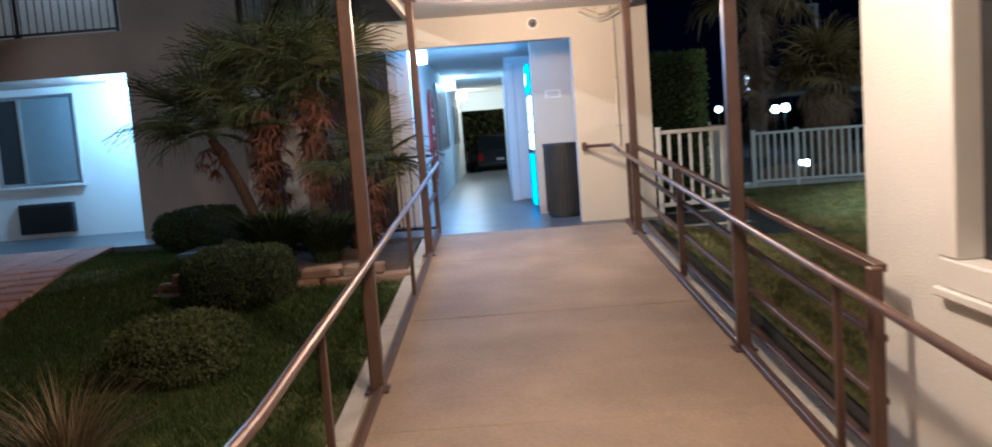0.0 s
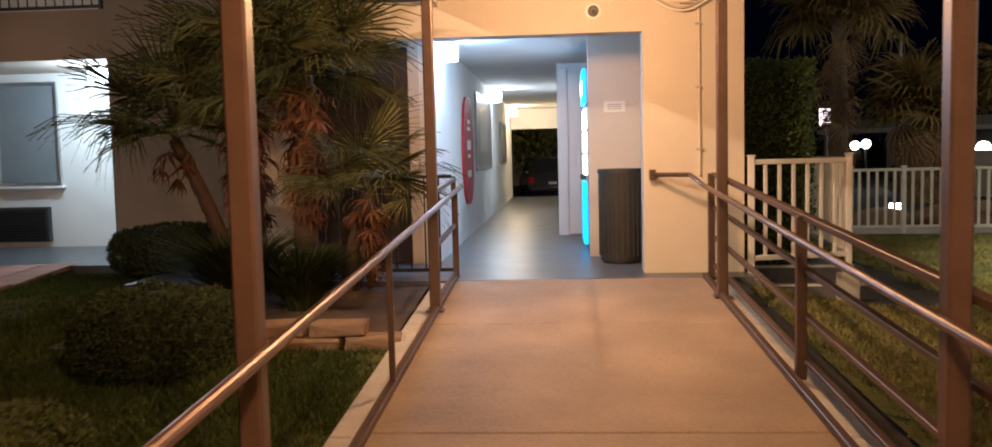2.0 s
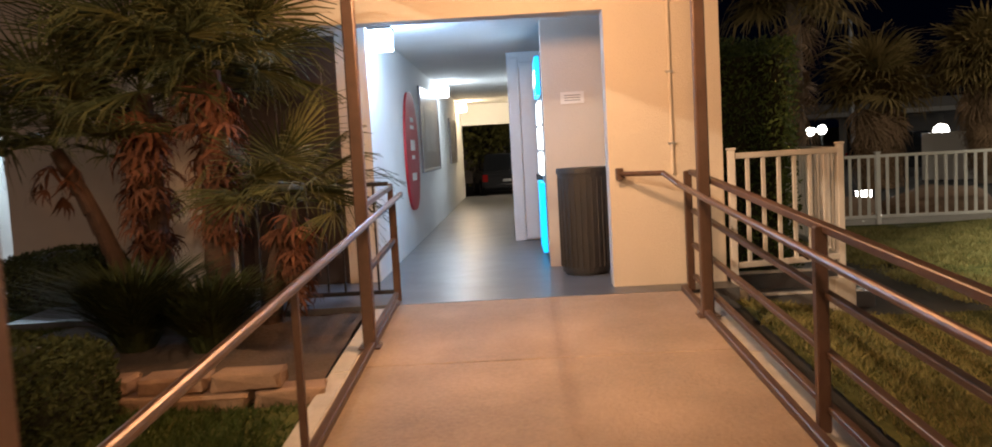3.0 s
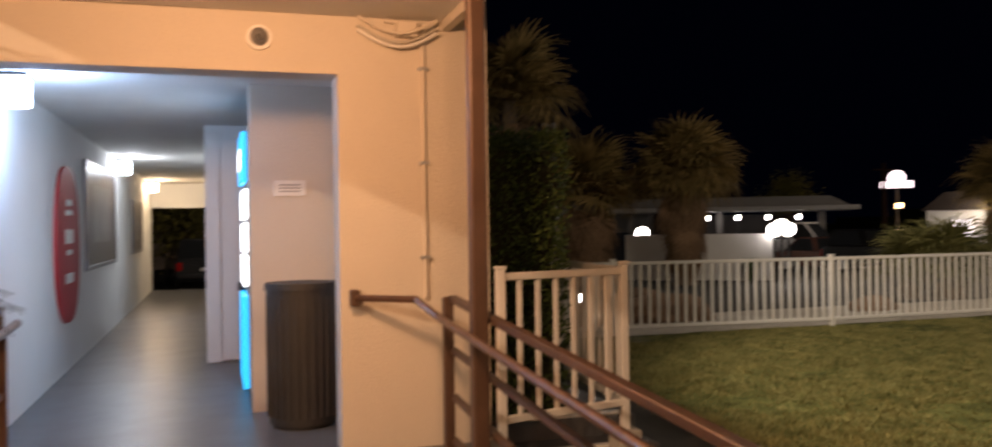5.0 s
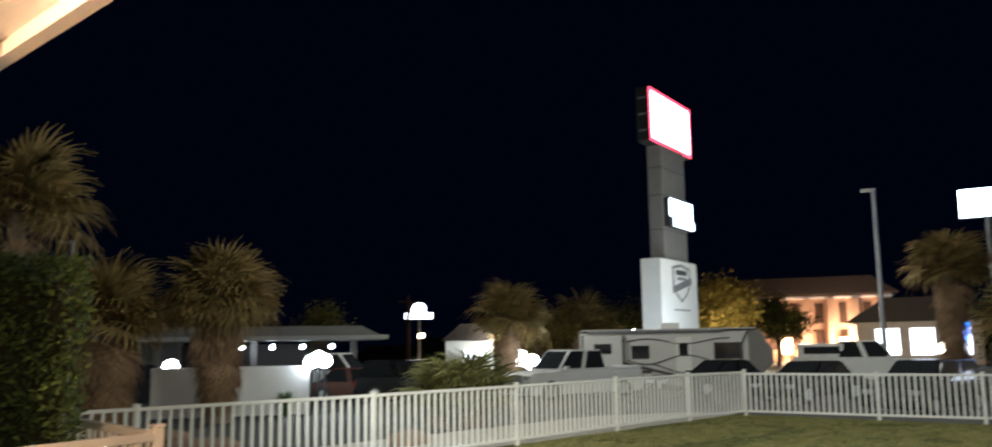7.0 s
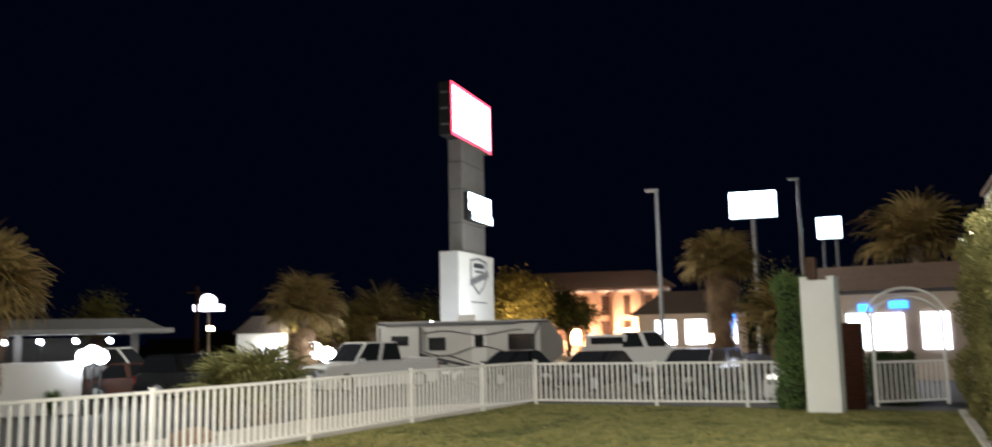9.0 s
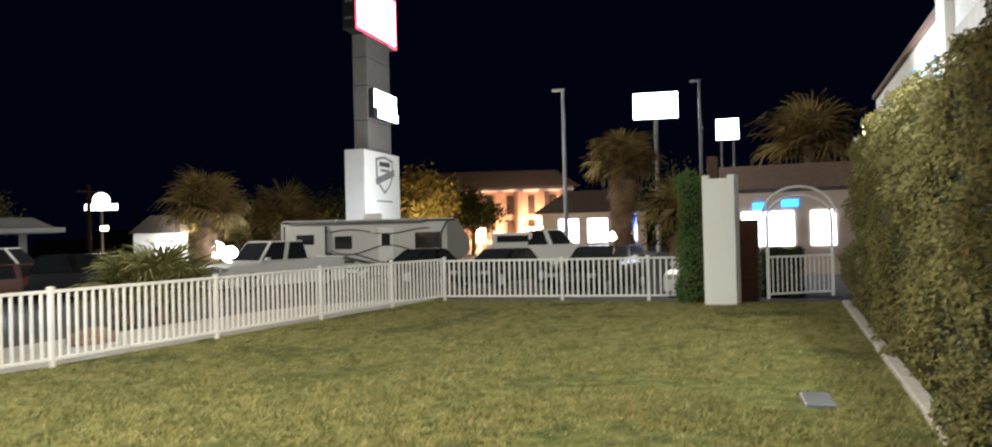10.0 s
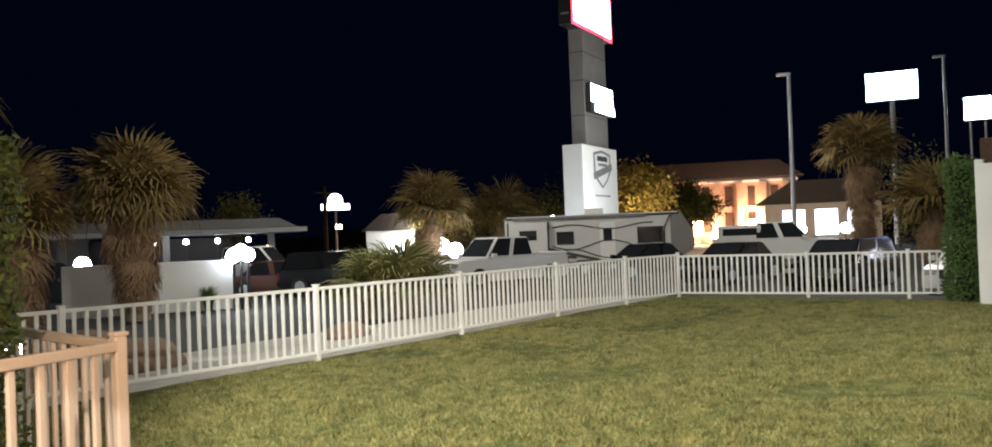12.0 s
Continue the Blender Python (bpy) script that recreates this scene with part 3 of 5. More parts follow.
# ---- walkway roof ----
bm = B(-1.02, 1.62, -6.0, 11.345, 2.722, 2.86)
shell("ceiling_walkway", bm, CEIL, "cream stucco soffit over the ramp", "ceiling")
shell("trim_fascia_left", B(-1.08, -1.022, -6.0, 11.345, 2.66, 2.98), STUCCO, "cream fascia board of the walkway roof", "trim")
shell("trim_fascia_right", B(1.622, 1.68, -6.0, 11.345, 2.66, 2.98), STUCCO, "cream fascia board of the walkway roof", "trim")
for y in (9.3, 3.4, -2.5):
    t = thing("ceiling_lamp", "glowing round ceiling lamp under the walkway roof", "lamp", (0.30, y, 2.72), 0, "walkway lamps")
    part("base", C((0, 0, 0), (0, 0, -0.03), 0.16, None, 24), WHITE, t)
    bm = bmesh.new()
    sphere(bm, (0, 0, -0.03), 0.14, 20, 10, 0.6)
    part("globe", bm, G_WARM, t, "glowing frosted globe", True).visible_shadow = False
POST_L, POST_R = (5.45, 9.75, 0.9), (5.75, 10.15, 1.2)
for x, ys in ((-0.90, POST_L), (1.50, POST_R)):
    for y in ys:
        t = thing("roof_post", "tall brown square steel post carrying the walkway roof", "post", (x, y, ramp_z(y)), 0, "walkway roof posts")
        h = 2.72 - ramp_z(y)
        part("shaft", BAR((0, 0, 0), (0, 0, h), 0.085, 0.085), STEEL, t)
        part("base_plate", B(-0.075, 0.075, -0.075, 0.075, 0.0, 0.012), STEEL, t)
        part("cap_plate", B(-0.075, 0.075, -0.075, 0.075, h - 0.012, h), STEEL, t)
        for sx in (-1, 1):
            part("bolt", C((sx * 0.06, 0.055, 0.012), (sx * 0.06, 0.055, 0.03), 0.008, None, 6), ALU, t)


# ---- railings ----
def P(x, y, h):
    return (x, y, ramp_z(y) + h)


t = thing("ramp_railing", "brown steel guard railing with three bars beside the lawn", "railing", (0, 0, 0), 0, "ramp railings")
for h, w in ((0.97, 0.055), (0.66, 0.045), (0.38, 0.045), (0.12, 0.045)):
    part("rail", BAR(P(1.58, 3.75, h), P(1.58, 10.98, h), w, w * 0.7), STEEL, t)
for y in (3.75, 7.9, 10.98):
    part("post", BAR(P(1.55, y, 0), P(1.55, y, 0.98), 0.06, 0.06), STEEL, t)
part("kick_plate", BAR(P(1.49, 2.7, 0.025), P(1.49, 10.98, 0.025), 0.05, 0.05), STEEL, t)
hr = part("handrail", C(P(1.43, 2.67, 0.90), P(1.43, 10.7, 0.90), 0.022, None, 14), HAND, t, "worn round handrail")
part("handrail_lower", C((1.43, -3.0, 0.40), (1.43, 2.67, 0.40), 0.022, None, 14), HAND, t)
part("handrail_bend", C(P(1.43, 10.7, 0.90), (1.36, 11.0, 0.97), 0.022, None, 14), HAND, t)
part("wall_return_bar", C((1.36, 11.0, 0.97), (1.05, 11.27, 0.97), 0.022, None, 14), HAND, t)
part("wall_flange", B(1.01, 1.07, 11.26, 11.348, 0.92, 1.02, bevel=0.006), STEEL, t)
for y in (5.75, 7.9, 10.15):
    part("handrail_bracket", C(P(1.50, y, 0.83), P(1.43, y, 0.89), 0.009), STEEL, t)
part("post", BAR((1.47, 3.98, ramp_z(3.98)), (1.47, 3.98, ramp_z(3.98) + 0.88), 0.035, 0.035), STEEL, t)

t = thing("ramp_railing", "brown steel handrail on thin posts beside the planted lawn", "railing", (0, 0, 0), 0, "ramp railings")
part("handrail", C(P(-0.83, 2.67, 0.90), P(-0.83, 11.3, 0.90), 0.024, None, 14), HAND, t, "worn round handrail")
part("handrail_lower", C((-0.83, -3.0, 0.40), (-0.83, 2.67, 0.40), 0.024, None, 14), HAND, t)
for y in (3.9, 7.75, 11.2):
    part("post", BAR(P(-0.88, y, 0), P(-0.88, y, 0.87), 0.035, 0.035), STEEL, t)
for h in (0.97, 0.52, 0.06):
    part("rail", BAR(P(-0.90, 9.75, h), P(-0.90, 11.2, h), 0.04, 0.04), STEEL, t)
part("post", BAR((-0.90, 11.2, 0), (-0.90, 11.2, 1.0), 0.045, 0.045), STEEL, t)
part("kick_plate", BAR(P(-0.885, 2.7, 0.025), P(-0.885, 11.0, 0.025), 0.05, 0.05), STEEL, t)

t = thing("landing_railing", "dark steel railing with upright bars along the landing edge", "railing", (0, 0, 0))
for z in (1.0, 0.08):
    part("rail", BAR((-2.3, 11.22, z), (-0.92, 11.22, z), 0.035, 0.035), BLACK, t)
me = mesh("baluster", BAR((0, 0, 0.08), (0, 0, 1.0), 0.016, 0.016), BLACK)
for x in steps(-2.2, -1.05, 0.14):
    o = new("baluster", me)
    o.parent, o.location = t, (x, 11.22, 0)
for x in (-2.3,):
    part("post", BAR((x, 11.22, 0), (x, 11.22, 1.02), 0.04, 0.04), BLACK, t)

# ---- diner building beside the ramp ----
def along(x):
    return 4.22 + 0.10 * (x - 1.65)


bm = bmesh.new()
prism(bm, [(1.72, 0), (28.0, 0), (28.0, 5.6), (1.72, 5.6)], 0, 0.3)
for vtx in bm.verts:
    vtx.co.z -= 0.6
    vtx.co.y += along(vtx.co.x) - 0.3
shell("wall_diner_north", bm, STUCCO_WHITE, "white stucco side wall of the diner building", "wall")
bm = B(1.72, 1.95, -6, 1.99, -0.6, 5.0)
box(bm, 1.72, 1.95, 3.41, along(1.72) - 0.3, -0.6, 5.0)
box(bm, 1.72, 1.95, 1.99, 3.41, -0.6, 0.56)
box(bm, 1.72, 1.95, 1.99, 3.41, 2.16, 5.0)
shell("wall_diner_west", bm, STUCCO_WHITE, "cream stucco wall with a window beside the ramp", "wall")
w = tagged(new("window_2"), "framed office window beside the ramp", "window", "", "structure")
w.location = (1.72, 2.70, 1.36)
part("pane", B(0.08, 0.09, -0.71, 0.71, -0.80, 0.80), GLASS_DARK, w)
for a in ((-0.78, 0.78, 0.72, 0.86), (-0.78, 0.78, -0.86, -0.74), (0.64, 0.78, -0.74, 0.72), (-0.78, -0.64, -0.74, 0.72)):
    part("window_frame", B(-0.03, 0.10, *a, bevel=0.01), WHITE, w)
part("window_sill", B(-0.045, 0.0, -0.80, 0.80, -0.90, -0.861, bevel=0.008), WHITE, w)
bm = B(1.95, 28.0, -6, 3.5, 4.6, 4.7)
shell("roof_diner", bm, ROOFT, "flat roof of the diner building", "roof")


def sloped(name, x0, x1, z0, z1, depth, material, label, category):
    m = bmesh.new()
    prism(m, [(x0, z0), (x1, z0), (x1, z1), (x0, z1)], 0.0, depth)
    for q in m.verts:
        q.co.y += along(q.co.x)
    return tagged(part(name, m, material), label, category, "", "structure")


sloped("mural_panel", 17.5, 21.0, 2.9, 4.6, 0.04, MURAL, "pale blue painted mural panel on the white wall", "mural")
sloped("trim_parapet", 6.0, 28.0, 5.0, 5.12, 0.10, ROOFT, "dark parapet cap along the diner wall", "trim")
sloped("wall_pilaster", 16.3, 17.1, -0.3, 5.35, 0.12, STUCCO_WHITE, "white stucco pilaster on the diner wall", "wall")
for i, (x0, x1, z0, z1) in enumerate(((13.8, 15.9, 4.1, 4.45), (13.6, 15.6, 3.55, 3.9), (18.2, 19.0, 3.3, 4.2), (19.4, 20.2, 3.2, 4.0))):
    sloped("trim_lettering", x0, x1, z0, z1, 0.05, GREYPRINT, "grey painted lettering on the white wall", "lettering")

# ---- white fences ----
def fence(name, posts, z, h, label, gap=0.13, pick=0.028, post=0.075):
    t = thing(name, label, "fence", (posts[0][0], posts[0][1], z), 0, "white fences")
    pm = mesh("picket", BAR((0, 0, 0.10), (0, 0, h - 0.02), pick, pick * 0.7), WHITE_METAL)
    pp = mesh("post", BAR((0, 0, -0.12), (0, 0, h + 0.05), post, post), WHITE_METAL)
    cp = mesh("post_cap", B(-post * 0.6, post * 0.6, -post * 0.6, post * 0.6, h + 0.05, h + 0.07, bevel=0.006), WHITE_METAL)
    o0 = Vector((*posts[0], 0))
    for a, b in zip(posts, posts[1:]):
        a, b = Vector((*a, 0)) - o0, Vector((*b, 0)) - o0
        up = Vector((0, 0, 1))
        for zz in (h, 0.12):
            part("rail", BAR(a + up * zz, b + up * zz, 0.045, 0.05), WHITE_METAL, t)
        d = b - a
        n = round(d.length / gap)
        ang = math.atan2(d.y, d.x)
        for i in range(1, n):
            o = new("picket", pm)
            o.parent = t
            o.matrix_basis = Matrix.Translation(a + d * i / n) @ pose(0, 0, 0, 0, 0, math.degrees(ang))
    for p in posts:
        o = new("post", pp)
        c = new("post_cap", cp)
        o.parent, c.parent = t, o
        o.location = Vector((*p, 0)) - o0
    return t


fence("lawn_fence", [(5.15, 18.25), (6.02, 18.20), (9.77, 17.88), (13.25, 17.90), (16.62, 17.98), (19.60, 17.95), (21.78, 17.60)], -0.30, 1.10, "long white metal picket fence along the lawn", 0.15, 0.045)
fence("lawn_fence", [(21.78, 17.60), (22.10, 14.38), (22.42, 12.20), (22.60, 11.32)], -0.30, 1.06, "white metal picket fence between lawn and parked cars", 0.14, 0.045)
fence("stair_fence", [(1.98, 11.28), (2.98, 11.54), (3.28, 14.1)], 0.02, 1.05, "white metal railing around the side steps", 0.14, 0.034, 0.06)
shell("side_step", B(1.94, 3.30, 12.02, 14.3, -0.34, -0.06, bevel=0.01), CONCRETE_GREY, "grey concrete side landing behind the railing", "step")
shell("side_step_lower", B(1.94, 3.30, 11.62, 12.018, -0.34, -0.20, bevel=0.01), CONCRETE_GREY, "grey concrete side step below the landing", "step")
for y, z in ((12.06, -0.058), (11.66, -0.198)):
    shell("trim_nosing", B(2.2, 3.2, y - 0.03, y + 0.05, z, z + 0.02, bevel=0.005), WHITE, "white painted step edge", "step edge")
for x, y in ((1.98, 11.28), (2.98, 11.54), (3.28, 14.1)):
    shell("side_footing", B(x - 0.09, x + 0.09, y - 0.09, y + 0.09, -0.40, -0.05, bevel=0.01), KERB, "concrete footing under a fence post", "footing")
t = thing("ground_spotlight", "glowing ground floodlight outside the white fence", "lamp", (8.19, 24.4, ground_z(8.19, 24.4) - 0.06))
part("stake", C((0, 0, 0), (0, 0, 0.32), 0.025), BLACK, t)
part("head", B(-0.20, 0.20, -0.06, 0.08, 0.30, 0.52, bevel=0.03), BLACK, t)
part("bulb", B(-0.18, 0.18, -0.08, -0.061, 0.32, 0.50, bevel=0.008), G_WHITE, t, "glowing lens")

# ---- plants ----
def leaves_mesh(name, points, size, material, seed, aim=None):
    """Small bent leaves, one at each point, turned at random."""
    rnd = random.Random(seed)
    verts, faces = [], []
    for p in points:
        d = Vector((rnd.gauss(0, 1), rnd.gauss(0, 1), rnd.gauss(0.25, 1))).normalized()
        s = d.orthogonal().normalized() * size * rnd.uniform(0.18, 0.34)
        l = d * size * rnd.uniform(0.6, 1.4)
        p = Vector(p)
        i = len(verts)
        verts += [p - s * 0.3, p + l * 0.5 + s, p + l, p + l * 0.5 - s]
        faces += [(i, i + 1, i + 2, i + 3)]
    return data_mesh(name, [tuple(v) for v in verts], faces, material)


def hedge(name, label, cx, cy, lx, ly, z0, z1, rz, material, n, size, seed, wob=0.12, cat="hedge"):
    t = thing(name, label, cat, (cx, cy, z0), rz)
    rnd = random.Random(seed)
    h = z1 - z0
    bm = bmesh.new()
    box(bm, -lx / 2 + 0.12, lx / 2 - 0.12, -ly / 2 + 0.12, ly / 2 - 0.12, 0.0, h - 0.14)
    bmesh.ops.subdivide_edges(bm, edges=bm.edges, cuts=6, use_grid_fill=True)
    for v in bm.verts:
        v.co += Vector((noise.noise(v.co * 1.7), noise.noise(v.co * 1.7 + Vector((7, 0, 0))), 0)) * 0.06
    # solid core, coloured as the shade behind the outer leaves
    part("shade_core", bm, CORE, t)
    pts = []
    area = [ly * h, ly * h, lx * h, lx * h, lx * ly]
    for _ in range(n):
        f = rnd.choices(range(5), area)[0]
        u, v, w = rnd.uniform(-0.5, 0.5), rnd.uniform(-0.5, 0.5), rnd.random() ** 2 * 0.16
        x, y, z = ((-lx / 2 + w, u * ly, (v + 0.5) * h), (lx / 2 - w, u * ly, (v + 0.5) * h), (u * lx, -ly / 2 + w, (v + 0.5) * h), (u * lx, ly / 2 - w, (v + 0.5) * h), (u * lx, v * ly, h - w))[f]
        k = noise.noise((x * 1.1 + seed, y * 1.1, z * 1.1)) * wob * 2 + noise.noise((x * 3.5, y * 3.5 + seed, z * 3.5)) * wob
        q = Vector((x, y, z))
        out = Vector(((-1, 0, 0), (1, 0, 0), (0, -1, 0), (0, 1, 0), (0, 0, 1))[f])
        q += out * k
        pts.append((q.x, q.y, max(0.02, q.z)))
    ob = new("foliage", leaves_mesh("foliage", pts, size, material, seed))
    ob.parent = t
    return t


hedge("tall_hedge", "tall clipped dark green hedge beyond the side steps", 2.42, 13.1, 0.84, 1.9, -0.06, 2.12, 0, HEDGE_DARK, 22000, 0.055, 11, 0.07)
hedge("long_hedge", "big loose olive green hedge along the white diner wall", 14.2, 6.0, 14.0, 1.3, -0.30, 3.05, 5.7, HEDGE, 170000, 0.06, 12, 0.26)
hedge("gate_hedge", "clipped green hedge beside the white gate pillar", 22.3, 11.0, 0.7, 0.62, -0.32, 2.72, 0, HEDGE_DARK, 9000, 0.09, 13)
hedge("gate_shrub", "low green shrub behind the garden gate", 28.5, 9.6, 3.0, 1.0, -0.65, 0.75, 0, HEDGE_DARK, 4000, 0.10, 17)


def ball_bush(x, y, r, h, seed, label):
    z = ground_z(x, y)
    t = thing("round_bush", label, "bush", (x, y, z), 0, "round bushes")
    rnd = random.Random(seed)
    bm = bmesh.new()
    bmesh.ops.create_icosphere(bm, subdivisions=3, radius=1.0)
    for v in bm.verts:
        v.co = Vector((v.co.x * r * 0.88, v.co.y * r * 0.88, h * 0.5 + v.co.z * h * 0.48))
    # dark ball that paints the shade inside the bush
    part("shade_core", bm, CORE, t)
    pts = []
    for _ in range(15000):
        d = Vector((rnd.gauss(0, 1), rnd.gauss(0, 1), rnd.gauss(0, 1))).normalized()
        # a clipped shape, flatter on top than a ball
        q = Vector((math.copysign(abs(d.x) ** 0.8, d.x) * r, math.copysign(abs(d.y) ** 0.8, d.y) * r, h * 0.5 + math.copysign(abs(d.z) ** 0.7, d.z) * h * 0.5))
        k = 1 + 0.10 * noise.noise(q * 4 + Vector((seed, 0, 0))) - rnd.random() ** 2 * 0.15
        pts.append((q.x * k, q.y * k, max(0.02, q.z * k)))
    ob = new("foliage", leaves_mesh("foliage", pts, 0.036, BUSH, seed))
    ob.parent = t


ball_bush(-2.60, 8.30, 0.52, 0.58, 21, "rounded clipped green bush on the dark lawn")
ball_bush(-2.42, 6.2, 0.44, 0.46, 22, "smaller rounded clipped bush near the ramp")
ball_bush(-4.3, 12.3, 0.6, 0.6, 23, "low dark clipped bush at the building foot")


def tuft(name, label, x, y, n, h, spread, material, seed, width=0.006, cat="grass", kink=0.7):
    z = ground_z(x, y)
    rnd = random.Random(seed)
    verts, faces = [], []
    for _ in range(n):
        a, s, hh = rnd.uniform(0, 6.283), rnd.random() ** 0.6 * spread, h * rnd.uniform(0.55, 1.1)
        c = Vector((math.cos(a), math.sin(a), 0))
        w = Vector((-c.y, c.x, 0)) * width
        b = c * rnd.random() * 0.12
        i = len(verts)
        for k in range(4):
            q = b + c * s * (k / 3) ** 1.8 + Vector((0, 0, hh * (1 - kink * 0.35 * (k / 3) ** 2) * k / 3))
            ww = w * (1 - 0.92 * (k / 3))
            verts += [tuple(q - ww), tuple(q + ww)]
        for k in range(3):
            faces.append((i + 2 * k, i + 2 * k + 1, i + 2 * k + 3, i + 2 * k + 2))
    t = tagged(new(name, data_mesh(name, verts, faces, material)), label, cat)
    t.location = (x, y, z)
    return t


tuft("ornamental_grass", "dry straw-coloured ornamental grass clump on the lawn", -2.35, 4.35, 420, 0.75, 0.55, STRAW, 31)
tuft("spiky_shrub", "dark spiky shrub at the foot of the palms", -2.72, 10.2, 1000, 0.85, 0.85, BUSH, 32, 0.022, "shrub")
tuft("spiky_shrub", "dark spiky shrub beside the planter stones", -2.10, 10.05, 850, 0.72, 0.65, BUSH, 33, 0.022, "shrub")


def fan_leaf(size, material, seed, droop=0.25, blades_n=26, spread=290, wide=0.019):
    """One fan-shaped palm leaf on its stalk, pointing along +x from the origin."""
    rnd = random.Random(seed)
    verts, faces = [], []
    st = size * 0.75
    for k in range(5):
        s = k / 4 * st
        z = 0.10 * size * math.sin(k / 4 * 2.2)
        verts += [(s, -0.012 * size, z), (s, 0.012 * size, z)]
    for k in range(4):
        faces.append((2 * k, 2 * k + 1, 2 * k + 3, 2 * k + 2))
    zc = verts[-1][2]
    for j in range(blades_n):
        a = radians(-spread / 2 + spread * j / (blades_n - 1) + rnd.uniform(-3, 3))
        ln = size * (0.62 + 0.38 * math.cos(a * 0.55)) * rnd.uniform(0.85, 1.08)
        c, s = math.cos(a), math.sin(a)
        w = size * wide
        i = len(verts)
        for k, (f, ww) in enumerate(((0.04, 0.25), (0.45, 1.0), (0.78, 0.55), (1.0, 0.05))):
            d = ln * f
            z = zc - droop * size * f * f * (0.6 + 0.8 * rnd.random() * (k == 3)) + 0.06 * size * f
            verts += [(st + c * d + s * w * ww, s * d - c * w * ww, z + (0.015 * size if j % 2 else 0)), (st + c * d - s * w * ww, s * d + c * w * ww, z - (0 if j % 2 else 0.015 * size))]
        for k in range(3):
            faces.append((i + 2 * k, i + 2 * k + 1, i + 2 * k + 3, i + 2 * k + 2))
    return data_mesh("leaf", verts, faces, material)


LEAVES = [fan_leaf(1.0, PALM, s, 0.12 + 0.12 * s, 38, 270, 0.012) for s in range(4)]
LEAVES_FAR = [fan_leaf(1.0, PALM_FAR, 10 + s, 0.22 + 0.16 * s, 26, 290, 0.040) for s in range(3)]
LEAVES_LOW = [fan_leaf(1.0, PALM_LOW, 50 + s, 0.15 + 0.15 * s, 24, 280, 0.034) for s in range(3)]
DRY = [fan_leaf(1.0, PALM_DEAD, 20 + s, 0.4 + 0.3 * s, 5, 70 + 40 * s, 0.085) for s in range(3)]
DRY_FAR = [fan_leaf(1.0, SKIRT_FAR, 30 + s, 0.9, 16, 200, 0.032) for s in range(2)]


def fan_palm(x, y, z, trunk, r, size, n, skirt, seed, label, far=False, lean=0.0, sk_len=None, group="palms", fans=None):
    t = thing("fan_palm", label, "palm tree", (x, y, z), 0, group)
    rnd = random.Random(seed)
    bm = bmesh.new()
    segs = 9
    for k in range(segs):
        a = Vector((lean * (k / segs) ** 1.5, 0, trunk * k / segs))
        b = Vector((lean * ((k + 1) / segs) ** 1.5, 0, trunk * (k + 1) / segs))
        cyl(bm, a, b + Vector((0, 0, 0.02)), r * (1.25 - 0.35 * k / segs), r * (1.12 - 0.35 * k / segs), 12)
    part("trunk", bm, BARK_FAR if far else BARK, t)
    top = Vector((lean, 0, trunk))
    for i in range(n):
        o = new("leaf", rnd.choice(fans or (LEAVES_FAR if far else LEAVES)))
        o.parent = t
        el = math.degrees(math.asin(1 - (1.25 if far else 1.12) * (i + 0.5) / n)) + rnd.uniform(-8, 8)
        s = size * rnd.uniform(0.8, 1.12)
        o.matrix_basis = Matrix.Translation(top + Vector((0, 0, 0.12 * size * (1 - i / n)))) @ pose(0, 0, 0, 0, 0, i * 137.5 + rnd.uniform(-12, 12)) @ pose(0, 0, 0, rnd.uniform(-25, 25), -el, 0) @ Matrix.Scale(s, 4)
    sl = sk_len or trunk * 0.7
    for i in range(skirt):
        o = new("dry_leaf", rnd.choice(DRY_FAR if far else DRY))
        o.parent = t
        f = i / skirt
        o.matrix_basis = Matrix.Translation(top - Vector((0, 0, sl * f))) @ pose(0, 0, 0, 0, 0, i * 137.5) @ pose(0, 0, 0, rnd.uniform(-30, 30), (52 if far else 38) + rnd.uniform(-16, 18) * (1 if far else 1.9), 0) @ Matrix.Scale(size * (0.72 if far else 0.34) * rnd.uniform(0.8, 1.1) * (1 - 0.25 * f), 4)
    return t


fan_palm(-2.92, 11.25, -0.1, 1.95, 0.11, 0.74, 26, 120, 41, "bushy green fan palm with a shaggy brown trunk in the bed", lean=-0.05, sk_len=1.2, group="courtyard palms")
fan_palm(-2.38, 11.15, -0.1, 2.1, 0.11, 0.72, 28, 140, 42, "green fan palm with dry brown leaf stubs beside the ramp", lean=0.05, sk_len=1.3, group="courtyard palms")
fan_palm(-3.05, 11.0, -0.1, 1.50, 0.07, 0.68, 17, 8, 43, "leaning green fan palm behind the clipped bush", lean=-0.55, sk_len=0.3, group="courtyard palms")
fan_palm(-1.86, 10.75, -0.1, 0.95, 0.08, 0.56, 14, 60, 44, "low yellowish fan palm beside the handrail", lean=0.22, sk_len=0.7, group="courtyard palms")
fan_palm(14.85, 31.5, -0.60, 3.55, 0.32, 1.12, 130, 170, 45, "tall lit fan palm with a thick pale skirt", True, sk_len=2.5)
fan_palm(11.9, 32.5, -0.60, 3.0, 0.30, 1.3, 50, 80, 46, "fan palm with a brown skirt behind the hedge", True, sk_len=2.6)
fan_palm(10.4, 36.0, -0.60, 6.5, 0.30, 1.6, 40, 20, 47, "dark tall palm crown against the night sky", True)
fan_palm(38.3, 40.5, -0.60, 3.5, 0.22, 1.45, 80, 24, 48, "tall palm beyond the car park, orange light painted into its leaves", True, sk_len=2.2)
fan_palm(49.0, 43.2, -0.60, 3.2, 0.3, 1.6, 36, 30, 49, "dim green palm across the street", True)
